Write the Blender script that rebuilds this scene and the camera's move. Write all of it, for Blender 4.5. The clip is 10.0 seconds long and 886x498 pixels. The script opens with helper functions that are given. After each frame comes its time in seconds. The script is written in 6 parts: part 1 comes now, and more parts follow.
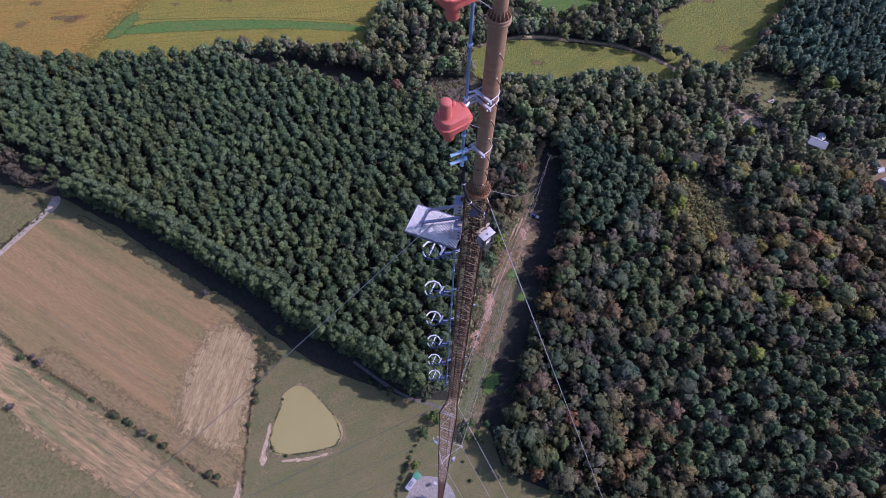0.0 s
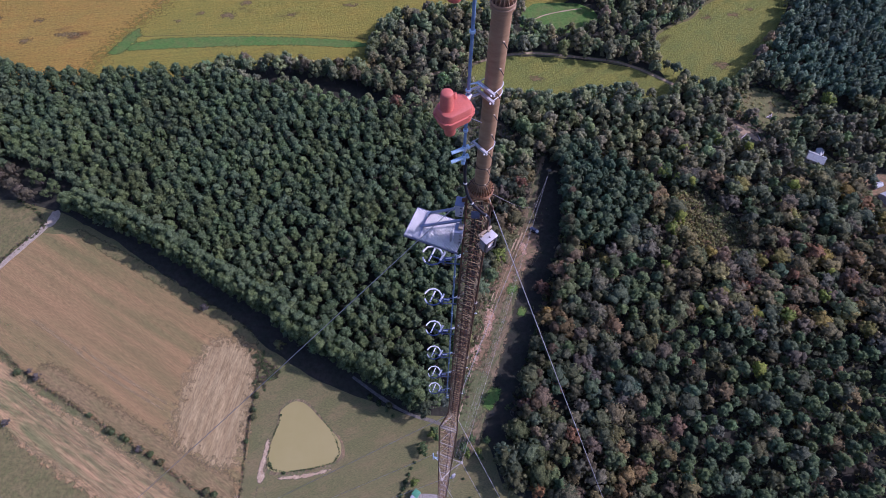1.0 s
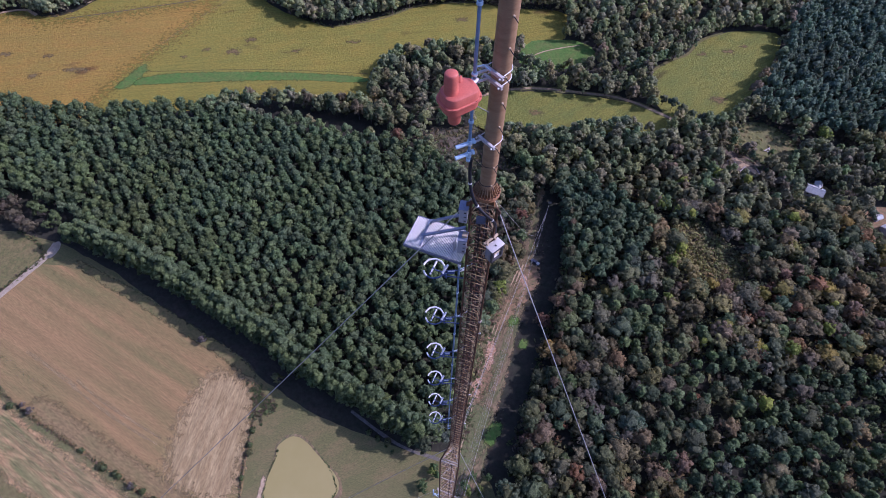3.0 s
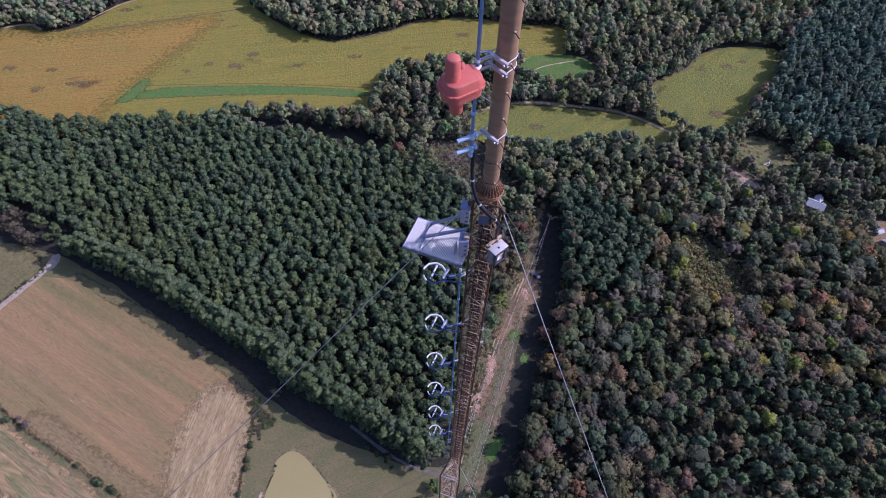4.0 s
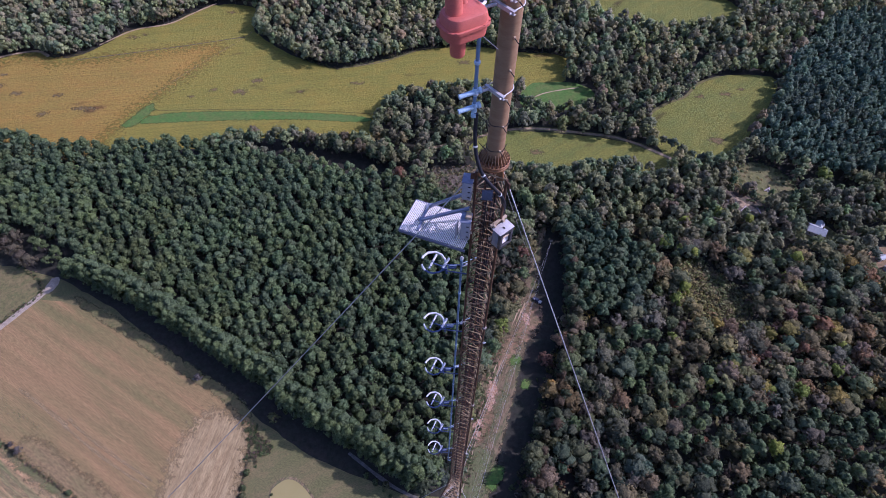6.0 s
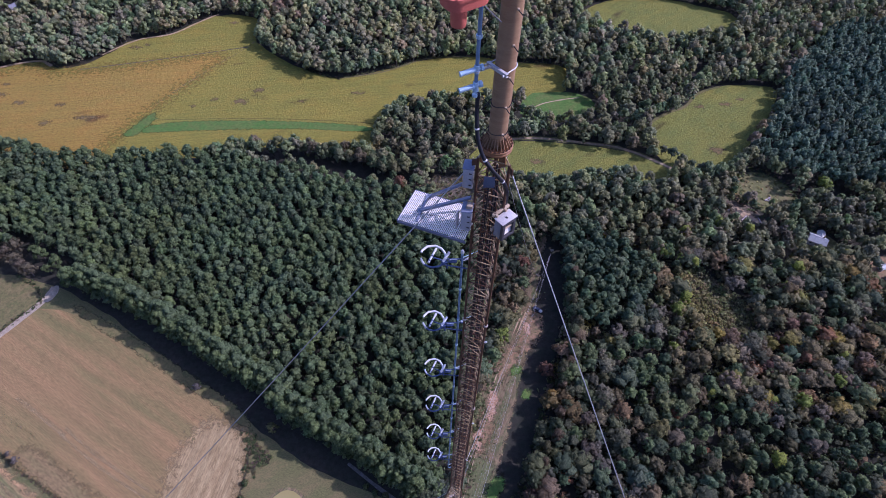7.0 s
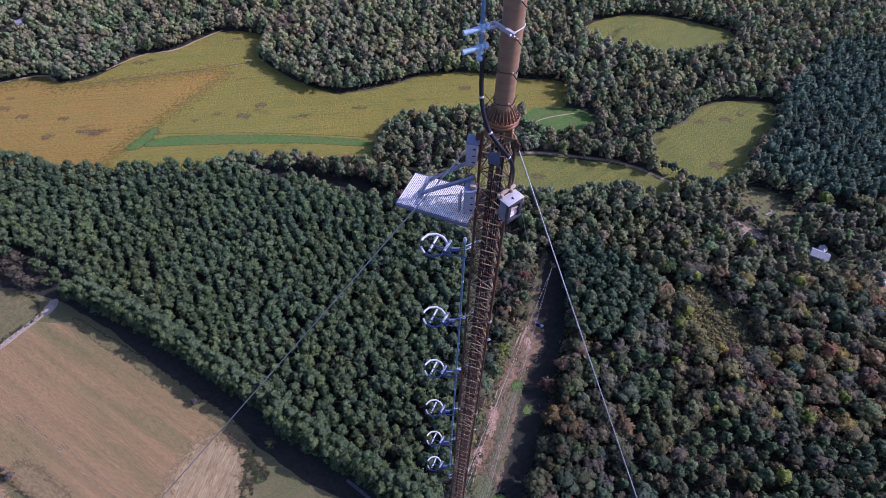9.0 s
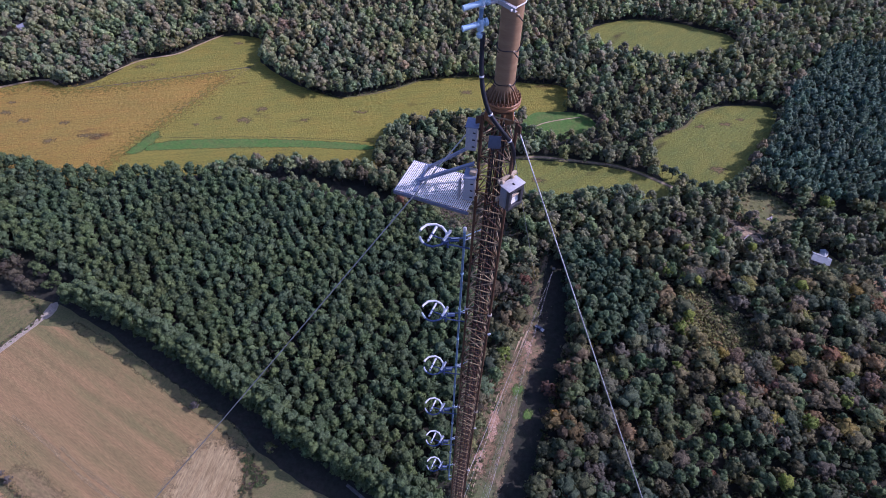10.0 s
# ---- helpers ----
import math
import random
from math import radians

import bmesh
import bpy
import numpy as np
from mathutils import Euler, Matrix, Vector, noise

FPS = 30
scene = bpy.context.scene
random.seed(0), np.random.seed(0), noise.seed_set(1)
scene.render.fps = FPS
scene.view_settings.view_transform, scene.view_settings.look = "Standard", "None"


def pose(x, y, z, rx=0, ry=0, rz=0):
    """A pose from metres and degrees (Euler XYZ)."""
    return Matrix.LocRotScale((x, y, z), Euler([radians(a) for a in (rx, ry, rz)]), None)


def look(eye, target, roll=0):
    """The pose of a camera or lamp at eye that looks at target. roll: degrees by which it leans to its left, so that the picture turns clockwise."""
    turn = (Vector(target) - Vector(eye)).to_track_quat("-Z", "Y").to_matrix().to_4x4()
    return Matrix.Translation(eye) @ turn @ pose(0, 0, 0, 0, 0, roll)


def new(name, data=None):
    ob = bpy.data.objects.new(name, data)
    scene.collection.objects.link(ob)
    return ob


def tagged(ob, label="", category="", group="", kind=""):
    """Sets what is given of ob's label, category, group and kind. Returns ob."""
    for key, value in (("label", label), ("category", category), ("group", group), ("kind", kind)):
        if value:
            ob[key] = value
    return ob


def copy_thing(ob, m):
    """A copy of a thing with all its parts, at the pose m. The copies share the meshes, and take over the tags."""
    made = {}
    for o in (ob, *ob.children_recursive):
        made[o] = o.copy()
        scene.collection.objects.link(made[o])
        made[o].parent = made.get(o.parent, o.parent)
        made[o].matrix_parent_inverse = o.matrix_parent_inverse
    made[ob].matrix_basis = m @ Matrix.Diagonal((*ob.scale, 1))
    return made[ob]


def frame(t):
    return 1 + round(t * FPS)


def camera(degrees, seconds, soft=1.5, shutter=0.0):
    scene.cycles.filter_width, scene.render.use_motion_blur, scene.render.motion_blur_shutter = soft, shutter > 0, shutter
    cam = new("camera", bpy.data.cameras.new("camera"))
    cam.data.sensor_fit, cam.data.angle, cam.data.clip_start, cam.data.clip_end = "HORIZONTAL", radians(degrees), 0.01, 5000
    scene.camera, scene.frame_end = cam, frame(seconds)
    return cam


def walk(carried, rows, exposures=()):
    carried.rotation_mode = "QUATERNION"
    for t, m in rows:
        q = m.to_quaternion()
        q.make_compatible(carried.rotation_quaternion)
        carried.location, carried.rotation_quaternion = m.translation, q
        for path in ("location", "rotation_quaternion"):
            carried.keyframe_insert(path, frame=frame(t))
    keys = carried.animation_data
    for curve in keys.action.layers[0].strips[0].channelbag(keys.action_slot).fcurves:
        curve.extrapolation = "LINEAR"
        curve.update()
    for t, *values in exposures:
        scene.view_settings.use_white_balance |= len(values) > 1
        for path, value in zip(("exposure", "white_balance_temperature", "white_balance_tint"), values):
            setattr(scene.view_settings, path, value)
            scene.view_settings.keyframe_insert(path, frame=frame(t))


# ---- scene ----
import itertools

cam = camera(77.2, 10.0, soft=0.55)
PATH = [
    (0, (0.217, -7.793, 264.858), (0.241, -6.886, 263.076), 1.2),
    (0.5, (0.229, -7.797, 264.545), (0.254, -6.874, 262.771), 1.2),
    (1, (0.202, -7.803, 264.252), (0.227, -6.848, 262.495), 1.2),
    (1.5, (0.162, -7.769, 263.937), (0.187, -6.785, 262.197), 1.2),
    (2, (0.142, -7.775, 263.646), (0.166, -6.767, 261.919), 1.1),
    (2.5, (0.162, -7.822, 263.372), (0.186, -6.788, 261.66), 1.1),
    (4, (0.165, -7.704, 262.443), (0.187, -6.605, 260.772), 1.1),
    (4.5, (0.189, -7.776, 262.124), (0.21, -6.656, 260.468), 1.1),
    (5, (0.182, -7.814, 261.743), (0.203, -6.673, 260.1), 1.1),
    (5.5, (0.191, -7.852, 261.357), (0.211, -6.693, 259.728), 1.1),
    (7, (0.216, -7.9, 260.407), (0.233, -6.696, 258.81), 1.1),
    (7.5, (0.232, -7.925, 260.117), (0.249, -6.708, 258.53), 1.1),
    (8, (0.249, -7.929, 259.85), (0.265, -6.7, 258.272), 1.1),
    (8.5, (0.238, -7.919, 259.649), (0.254, -6.679, 258.08), 1.1),
    (9, (0.21, -7.951, 259.487), (0.224, -6.704, 257.923), 1.1),
    (9.5, (0.238, -8.013, 259.279), (0.251, -6.758, 257.722), 1.1),
    (10, (0.243, -8.018, 259.078), (0.255, -6.758, 257.524), 1.1),
]
walk(cam, [(t, look(eye, target, roll)) for t, eye, target, roll in PATH], [(0, -0.1, 4850, 48), (3, -0.08, 4830, 48), (5, -0.06, 4810, 48), (10, -0.06, 4760, 48)])

# ---------------------------------------------------------------- light
SUN_AZ = math.atan2(0.14, 1.0)
SUN_EL = radians(37.5)
world = bpy.data.worlds.new("sky")
scene.world = world
world.use_nodes = True
wn = world.node_tree
sky = wn.nodes.new("ShaderNodeTexSky")
sky.sky_type = "NISHITA"
sky.sun_disc = False
sky.sun_elevation = SUN_EL
sky.sun_rotation = math.pi / 2 - SUN_AZ
sky.ozone_density = 1.2
sky.dust_density = 2.0
wn.links.new(sky.outputs[0], wn.nodes["Background"].inputs[0])
wn.nodes["Background"].inputs[1].default_value = 0.15
lamp = bpy.data.lights.new("sun", "SUN")
lamp.energy = 4.2
lamp.angle = radians(0.5)
lamp.color = (1.0, 0.905, 0.77)
sun = new("sun", lamp)
toward = Vector((math.cos(SUN_EL) * math.cos(SUN_AZ), math.cos(SUN_EL) * math.sin(SUN_AZ), math.sin(SUN_EL)))
sun.matrix_world = look(Vector((0, 0, 300)) + toward * 50, (0, 0, 300))
scene.view_settings.exposure = 0.0


# ---------------------------------------------------------------- materials
def material(name):
    m = bpy.data.materials.new(name)
    m.use_nodes = True
    nt = m.node_tree
    return m, nt, nt.nodes["Principled BSDF"]


def node(nt, kind, **values):
    n = nt.nodes.new(kind)
    for k, v in values.items():
        n.inputs[k].default_value = v
    return n


def mixer(nt, fac, a, b, mode="MIX"):
    n = nt.nodes.new("ShaderNodeMix")
    n.data_type, n.blend_type = "RGBA", mode
    for sock, v in ((n.inputs[0], fac), (n.inputs[6], a), (n.inputs[7], b)):
        if isinstance(v, bpy.types.NodeSocket):
            nt.links.new(v, sock)
        else:
            sock.default_value = v if not isinstance(v, tuple) else (*v, 1)
    return n.outputs[2]


def ramp(nt, src, lo, hi):
    n = nt.nodes.new("ShaderNodeMapRange")
    n.inputs[1].default_value, n.inputs[2].default_value = lo, hi
    nt.links.new(src, n.inputs[0])
    return n.outputs[0]


def coords(nt, turn=0.0, stretch=(1, 1, 1), kind="Object"):
    tc = nt.nodes.new("ShaderNodeTexCoord")
    mp = nt.nodes.new("ShaderNodeMapping")
    mp.vector_type = "TEXTURE"
    mp.inputs["Rotation"].default_value = (0, 0, radians(turn))
    mp.inputs["Scale"].default_value = stretch
    nt.links.new(tc.outputs[kind], mp.inputs[0])
    return mp.outputs[0]


def noise_of(nt, vec, scale, detail=4.0, rough=0.6):
    n = node(nt, "ShaderNodeTexNoise", Scale=scale, Detail=detail, Roughness=rough)
    nt.links.new(vec, n.inputs["Vector"])
    return n.outputs[0]


def bump(nt, bsdf, src, strength, distance):
    b = node(nt, "ShaderNodeBump", Strength=strength, Distance=distance)
    nt.links.new(src, b.inputs["Height"])
    nt.links.new(b.outputs[0], bsdf.inputs["Normal"])


def land(name, base, second, third, big=0.02, small=0.5, turn=0.0, stretch=(1, 1, 1), relief=0.3, cut=(0.45, 0.62), rows=0.0, contrast=0.28, spots=0.0, furrow=1.0):
    """Ground cover: two colours in large patches, a third in small ones, fine grain and relief."""
    m, nt, b = material(name)
    plain = coords(nt)
    run = coords(nt, turn, stretch)
    large = ramp(nt, noise_of(nt, run, big, 5.0, 0.62), 0.38, 0.62)
    col = mixer(nt, large, base, second)
    patches = ramp(nt, noise_of(nt, run, big * 5.3, 6.0, 0.7), *cut)
    col = mixer(nt, patches, col, third)
    fine = noise_of(nt, run, small, 6.0, 0.8)
    lo, hi = 1.0 - contrast, 1.0 + contrast
    col = mixer(nt, ramp(nt, fine, 0.36, 0.64), mixer(nt, 1.0, col, (lo, lo, lo), "MULTIPLY"), mixer(nt, 1.0, col, (hi, hi, hi * 0.98), "MULTIPLY"))
    if spots:
        dark = ramp(nt, noise_of(nt, coords(nt, turn, (2.2, 1, 1)), spots, 3.0, 0.5), 0.655, 0.72)
        col = mixer(nt, dark, col, mixer(nt, 1.0, col, (0.5, 0.42, 0.62), "MULTIPLY"))
    if rows:
        lines = noise_of(nt, coords(nt, turn, (60, 1, 1)), rows, 3.0, 0.7)
        col = mixer(nt, ramp(nt, lines, 0.38, 0.62), mixer(nt, 1.0, col, (1 - 0.18 * furrow, 1 - 0.17 * furrow, 1 - 0.18 * furrow), "MULTIPLY"), mixer(nt, 1.0, col, (1 + 0.16 * furrow, 1 + 0.13 * furrow, 1 + 0.1 * furrow), "MULTIPLY"))
    nt.links.new(col, b.inputs["Base Color"])
    b.inputs["Roughness"].default_value = 0.95
    b.inputs["Specular IOR Level"].default_value = 0.15
    bump(nt, b, noise_of(nt, plain, small * 1.1, 5.0, 0.75), min(1.0, relief), 0.6 if relief < 0.8 else 1.4)
    return m


def plain(name, colour, rough=0.5, metal=0.0, grime=(0.75, 0.72, 0.68), scale=6.0, spread=(0.45, 0.75), grain=0.1, streak=1.0):
    """Paint or metal with grime, streaks and a fine relief."""
    m, nt, b = material(name)
    vec = coords(nt, 0, (1, 1, streak))
    dirt = ramp(nt, noise_of(nt, vec, scale, 6.0, 0.65), *spread)
    col = mixer(nt, dirt, colour, mixer(nt, 1.0, colour, grime, "MULTIPLY"))
    fine = noise_of(nt, vec, scale * 9, 3.0, 0.6)
    col = mixer(nt, ramp(nt, fine, 0.35, 0.7), col, mixer(nt, 1.0, col, (0.86, 0.86, 0.86), "MULTIPLY"))
    nt.links.new(col, b.inputs["Base Color"])
    nt.links.new(ramp(nt, dirt, -1.0 - rough, 1.5), b.inputs["Roughness"])
    b.inputs["Roughness"].default_value = rough
    b.inputs["Metallic"].default_value = metal
    bump(nt, b, fine, grain, 0.004)
    return m


def foliage(name):
    """Leaves: colour from the tree's own tint, varied clump by clump, with fine relief."""
    m, nt, b = material(name)
    at = nt.nodes.new("ShaderNodeAttribute")
    at.attribute_name = "tint"
    geo = nt.nodes.new("ShaderNodeNewGeometry")
    rnd = geo.outputs["Random Per Island"]
    col = mixer(nt, rnd, mixer(nt, 1.0, at.outputs["Color"], (0.95, 0.96, 0.86), "MULTIPLY"), mixer(nt, 1.0, at.outputs["Color"], (1.52, 1.5, 1.27), "MULTIPLY"))
    vec = coords(nt)
    fine = noise_of(nt, vec, 1.5, 5.0, 0.82)
    col = mixer(nt, ramp(nt, fine, 0.4, 0.6), mixer(nt, 1.0, col, (0.53, 0.55, 0.57), "MULTIPLY"), mixer(nt, 1.0, col, (1.43, 1.43, 1.33), "MULTIPLY"))
    nt.links.new(col, b.inputs["Base Color"])
    b.inputs["Roughness"].default_value = 0.75
    b.inputs["Specular IOR Level"].default_value = 0.3
    bump(nt, b, fine, 1.0, 0.7)
    thru = nt.nodes.new("ShaderNodeBsdfTranslucent")
    nt.links.new(col, thru.inputs[0])
    both = nt.nodes.new("ShaderNodeMixShader")
    both.inputs[0].default_value = 0.5
    nt.links.new(b.outputs[0], both.inputs[1])
    nt.links.new(thru.outputs[0], both.inputs[2])
    nt.links.new(both.outputs[0], nt.nodes["Material Output"].inputs[0])
    return m


# Leaf litter, darkened to stand in for shade along the wood edges too.
M_SHADED_FLOOR = land("forest_floor", (0.04, 0.038, 0.024), (0.05, 0.042, 0.027), (0.034, 0.037, 0.021), 0.03, 0.4)
M_PASTURE = land("dry_pasture", (0.165, 0.145, 0.053), (0.132, 0.134, 0.043), (0.205, 0.156, 0.063), 0.03, 2.4, 20, (2.5, 1, 1), cut=(0.46, 0.7), contrast=0.36)
M_BROWN = land("brown_hayfield", (0.285, 0.187, 0.07), (0.206, 0.172, 0.058), (0.322, 0.2, 0.076), 0.022, 2.6, -31, (7, 1, 1), cut=(0.42, 0.66), rows=0.3, contrast=0.3, furrow=0.5)
M_PLUM = land("reddish_stubble", (0.235, 0.166, 0.064), (0.255, 0.176, 0.07), (0.205, 0.16, 0.058), 0.05, 1.3, -31, (4, 1, 1), contrast=0.36)
M_BARE = land("raked_straw", (0.332, 0.232, 0.098), (0.275, 0.197, 0.08), (0.431, 0.318, 0.137), 0.06, 1.6, 80, (4, 1, 1), cut=(0.44, 0.64), rows=0.9, contrast=0.28, furrow=0.75)
M_WINDROW = land("pale_windrow", (0.36, 0.255, 0.105), (0.31, 0.22, 0.088), (0.4, 0.29, 0.125), 0.08, 1.6, -31, (4, 1, 1))
M_STUBBLE = land("stubble", (0.250, 0.190, 0.077), (0.155, 0.162, 0.054), (0.403, 0.258, 0.108), 0.035, 1.5, -31, (6, 1, 1), cut=(0.44, 0.6), rows=0.9, contrast=0.4)
M_GREENPAST = land("green_pasture", (0.165, 0.142, 0.05), (0.195, 0.154, 0.058), (0.138, 0.132, 0.042), 0.04, 0.6)
M_SOY = land("ripening_crop", (0.275, 0.238, 0.036), (0.238, 0.223, 0.036), (0.305, 0.238, 0.036), 0.018, 0.95, 8, (1.6, 1, 1), relief=0.9, cut=(0.45, 0.7), contrast=0.32, rows=0.55, furrow=0.5, spots=0.04)
M_SOYGOLD = land("golden_crop", (0.360, 0.236, 0.04), (0.315, 0.225, 0.04), (0.385, 0.225, 0.04), 0.018, 0.95, 8, (1.8, 1, 1), relief=0.9, cut=(0.45, 0.7), contrast=0.32, rows=0.55, furrow=0.5, spots=0.04)
M_SOYGREEN = land("green_crop", (0.213, 0.216, 0.04), (0.244, 0.225, 0.04), (0.182, 0.199, 0.04), 0.02, 0.9, 40, (1.6, 1, 1), relief=0.9, contrast=0.32, rows=0.55, furrow=0.5, spots=0.04)
M_MEADOW = land("bright_grass", (0.085, 0.165, 0.028), (0.105, 0.165, 0.032), (0.13, 0.16, 0.036), 0.03, 0.6)
M_CUTGRASS = land("thin_green_grass", (0.145, 0.148, 0.055), (0.17, 0.15, 0.065), (0.125, 0.145, 0.048), 0.08, 1.0)
M_ROW = land("cut_corridor", (0.19, 0.145, 0.068), (0.225, 0.16, 0.082), (0.135, 0.136, 0.052), 0.06, 1.3, 68, (3, 1, 1), cut=(0.46, 0.58), rows=0.6, contrast=0.42)
M_CLAY = land("red_clay", (0.28, 0.165, 0.08), (0.32, 0.2, 0.1), (0.2, 0.15, 0.065), 0.08, 0.9, cut=(0.42, 0.55))
M_PALECLAY = land("pale_clay_rubble", (0.47, 0.29, 0.165), (0.52, 0.36, 0.23), (0.36, 0.21, 0.1), 0.2, 1.2, cut=(0.46, 0.54), contrast=0.4)
M_TAN = land("sandy_earth", (0.431, 0.307, 0.168), (0.363, 0.251, 0.128), (0.490, 0.372, 0.208), 0.1, 0.9)
M_GRAVEL = land("gravel", (0.4, 0.32, 0.2), (0.335, 0.268, 0.165), (0.46, 0.375, 0.24), 0.1, 1.6)
M_PAD = land("grey_gravel", (0.3, 0.262, 0.2), (0.26, 0.228, 0.172), (0.34, 0.296, 0.225), 0.15, 1.6)
# Gravel in a darker tone that stands in for tree shade on the lane.
M_SHADED_LANE = land("worn_gravel", (0.16, 0.14, 0.105), (0.125, 0.115, 0.08), (0.2, 0.175, 0.135), 0.1, 1.6)
M_BRUSHY = land("brushy_ground", (0.135, 0.115, 0.066), (0.165, 0.122, 0.08), (0.095, 0.092, 0.052), 0.06, 0.7)
M_ROUGH = land("rough_grass", (0.18, 0.17, 0.056), (0.2, 0.165, 0.066), (0.135, 0.145, 0.046), 0.05, 0.7)
M_SPOT = land("bare_reddish_soil", (0.2, 0.142, 0.052), (0.225, 0.16, 0.056), (0.15, 0.112, 0.045), 0.1, 0.9)
M_LEAF = foliage("foliage")
M_BARK = plain("bark", (0.11, 0.085, 0.065), 0.9, 0, (0.6, 0.6, 0.6), 2.0, grain=0.6)

M_MAST = plain("brown_mast_paint", (0.36, 0.22, 0.098), 0.34, 0.0, (0.72, 0.66, 0.6), 2.2, (0.4, 0.8), 0.12, 0.25)
M_FLANGE = plain("orange_brown_steel", (0.33, 0.15, 0.045), 0.6, 0.0, (0.65, 0.6, 0.55), 5.0, grain=0.2)
M_RUST = plain("rusty_brown_steel", (0.12, 0.054, 0.02), 0.75, 0.0, (0.5, 0.5, 0.5), 7.0, grain=0.3)
M_ROD = plain("weathered_paint_rods", (0.45, 0.325, 0.15), 0.75, 0.0, (0.36, 0.26, 0.16), 3.0, (0.42, 0.62), 0.3)
M_PALE = plain("pale_weathered_steel", (0.5, 0.44, 0.34), 0.6, 0.2, (0.6, 0.5, 0.4), 3.0, grain=0.2)
M_GALV = plain("galvanised_steel", (0.99, 0.91, 0.76), 0.45, 0.0, (0.84, 0.84, 0.86), 9.0, grain=0.1)
M_BLUE = plain("blue_grey_steel", (0.2, 0.295, 0.375), 0.36, 0.1, (0.7, 0.72, 0.78), 8.0, grain=0.1)
# Galvanised steel in darker blue-grey: the shade is put into the colour.
M_STEEL = plain("shaded_blue_galvanised", (0.19, 0.2, 0.225), 0.42, 0.15, (0.8, 0.8, 0.84), 7.0, grain=0.1)
M_HANGER = plain("blue_shaded_galvanised", (0.26, 0.28, 0.315), 0.4, 0.15, (0.8, 0.8, 0.84), 7.0, grain=0.1)
M_DULLGALV = plain("dull_galvanised_steel", (0.6, 0.56, 0.48), 0.5, 0.15, (0.8, 0.78, 0.76), 7.0, grain=0.1)
M_NAVY = plain("navy_steel", (0.075, 0.105, 0.18), 0.36, 0.1, (0.7, 0.72, 0.78), 8.0, grain=0.1)
M_PIPE = plain("pale_blue_pipe", (0.52, 0.68, 0.72), 0.38, 0.2, (0.75, 0.78, 0.82), 8.0, grain=0.08)
M_RING = plain("pale_antenna_tube", (0.8, 0.77, 0.68), 0.4, 0.15, (0.7, 0.74, 0.8), 8.0, grain=0.08)
M_RED = plain("faded_red_fibreglass", (0.59, 0.147, 0.085), 0.55, 0.0, (0.86, 0.82, 0.8), 5.0, grain=0.1)
M_CABINET = plain("white_enamel", (0.46, 0.43, 0.385), 0.4, 0.0, (0.86, 0.86, 0.86), 5.0, grain=0.04)
M_GREY = plain("grey_enamel", (0.25, 0.245, 0.24), 0.45, 0.1, (0.8, 0.8, 0.8), 6.0, grain=0.05)
M_SLATE = plain("slate_blue_enamel", (0.115, 0.125, 0.15), 0.45, 0.1, (0.8, 0.8, 0.8), 6.0, grain=0.05)
M_VISOR = plain("dark_grey_enamel", (0.06, 0.056, 0.052), 0.5, 0.0, (0.8, 0.8, 0.8), 6.0, grain=0.05)
M_RUBBER = plain("black_cable_jacket", (0.012, 0.012, 0.014), 0.42, 0.0, (1.6, 1.6, 1.6), 6.0, grain=0.06)
M_BLACK = plain("black_steel", (0.03, 0.025, 0.022), 0.55, 0.3, (1.5, 1.3, 1.1), 9.0, grain=0.1)
M_WIRE = plain("wire_strand", (0.56, 0.53, 0.47), 0.4, 0.6, (0.8, 0.8, 0.8), 3.0, grain=0.1)
M_WOOD = plain("tan_bracket", (0.5, 0.38, 0.22), 0.7, 0.0, (0.75, 0.7, 0.62), 9.0, grain=0.2)
M_TIN = plain("pale_tin_roof", (0.5, 0.5, 0.42), 0.5, 0.1, (0.8, 0.78, 0.75), 0.8, grain=0.1)
M_SIDING = plain("house_siding", (0.5, 0.47, 0.42), 0.7, 0.0, (0.8, 0.8, 0.8), 0.8, grain=0.1)
M_SHINGLE = plain("grey_roofing", (0.22, 0.21, 0.19), 0.85, 0.0, (0.75, 0.75, 0.75), 0.9, grain=0.2)
M_TARP = plain("green_tarp", (0.1, 0.3, 0.14), 0.6, 0.0, (0.75, 0.8, 0.8), 1.5, grain=0.2)
M_DARKCAR = plain("dark_blue_paint", (0.025, 0.035, 0.06), 0.3, 0.1, (1.3, 1.3, 1.3), 2.0, grain=0.02)
M_GLASS = plain("dark_glass", (0.02, 0.025, 0.03), 0.08, 0.0, (1.0, 1.0, 1.0), 2.0, grain=0.0)
M_LOG = plain("broken_wood", (0.52, 0.44, 0.38), 0.85, 0.0, (0.65, 0.6, 0.55), 1.0, grain=0.3)


def water_material():
    m, nt, b = material("muddy_water")
    vec = coords(nt)
    col = mixer(nt, ramp(nt, noise_of(nt, vec, 0.05, 4.0), 0.35, 0.65), (0.325, 0.27, 0.085), (0.35, 0.29, 0.098))
    nt.links.new(col, b.inputs["Base Color"])
    b.inputs["Roughness"].default_value = 0.12
    b.inputs["IOR"].default_value = 1.33
    bump(nt, b, noise_of(nt, vec, 1.4, 3.0), 0.12, 0.1)
    return m


M_WATER = water_material()

# ---------------------------------------------------------------- mesh helpers


def mesh_of(name, bm, mat, smooth=False):
    me = bpy.data.meshes.new(name)
    bm.normal_update()
    bm.to_mesh(me)
    bm.free()
    me.materials.append(mat)
    if smooth:
        me.polygons.foreach_set("use_smooth", [True] * len(me.polygons))
        me.set_sharp_from_angle(angle=radians(38))
    return me


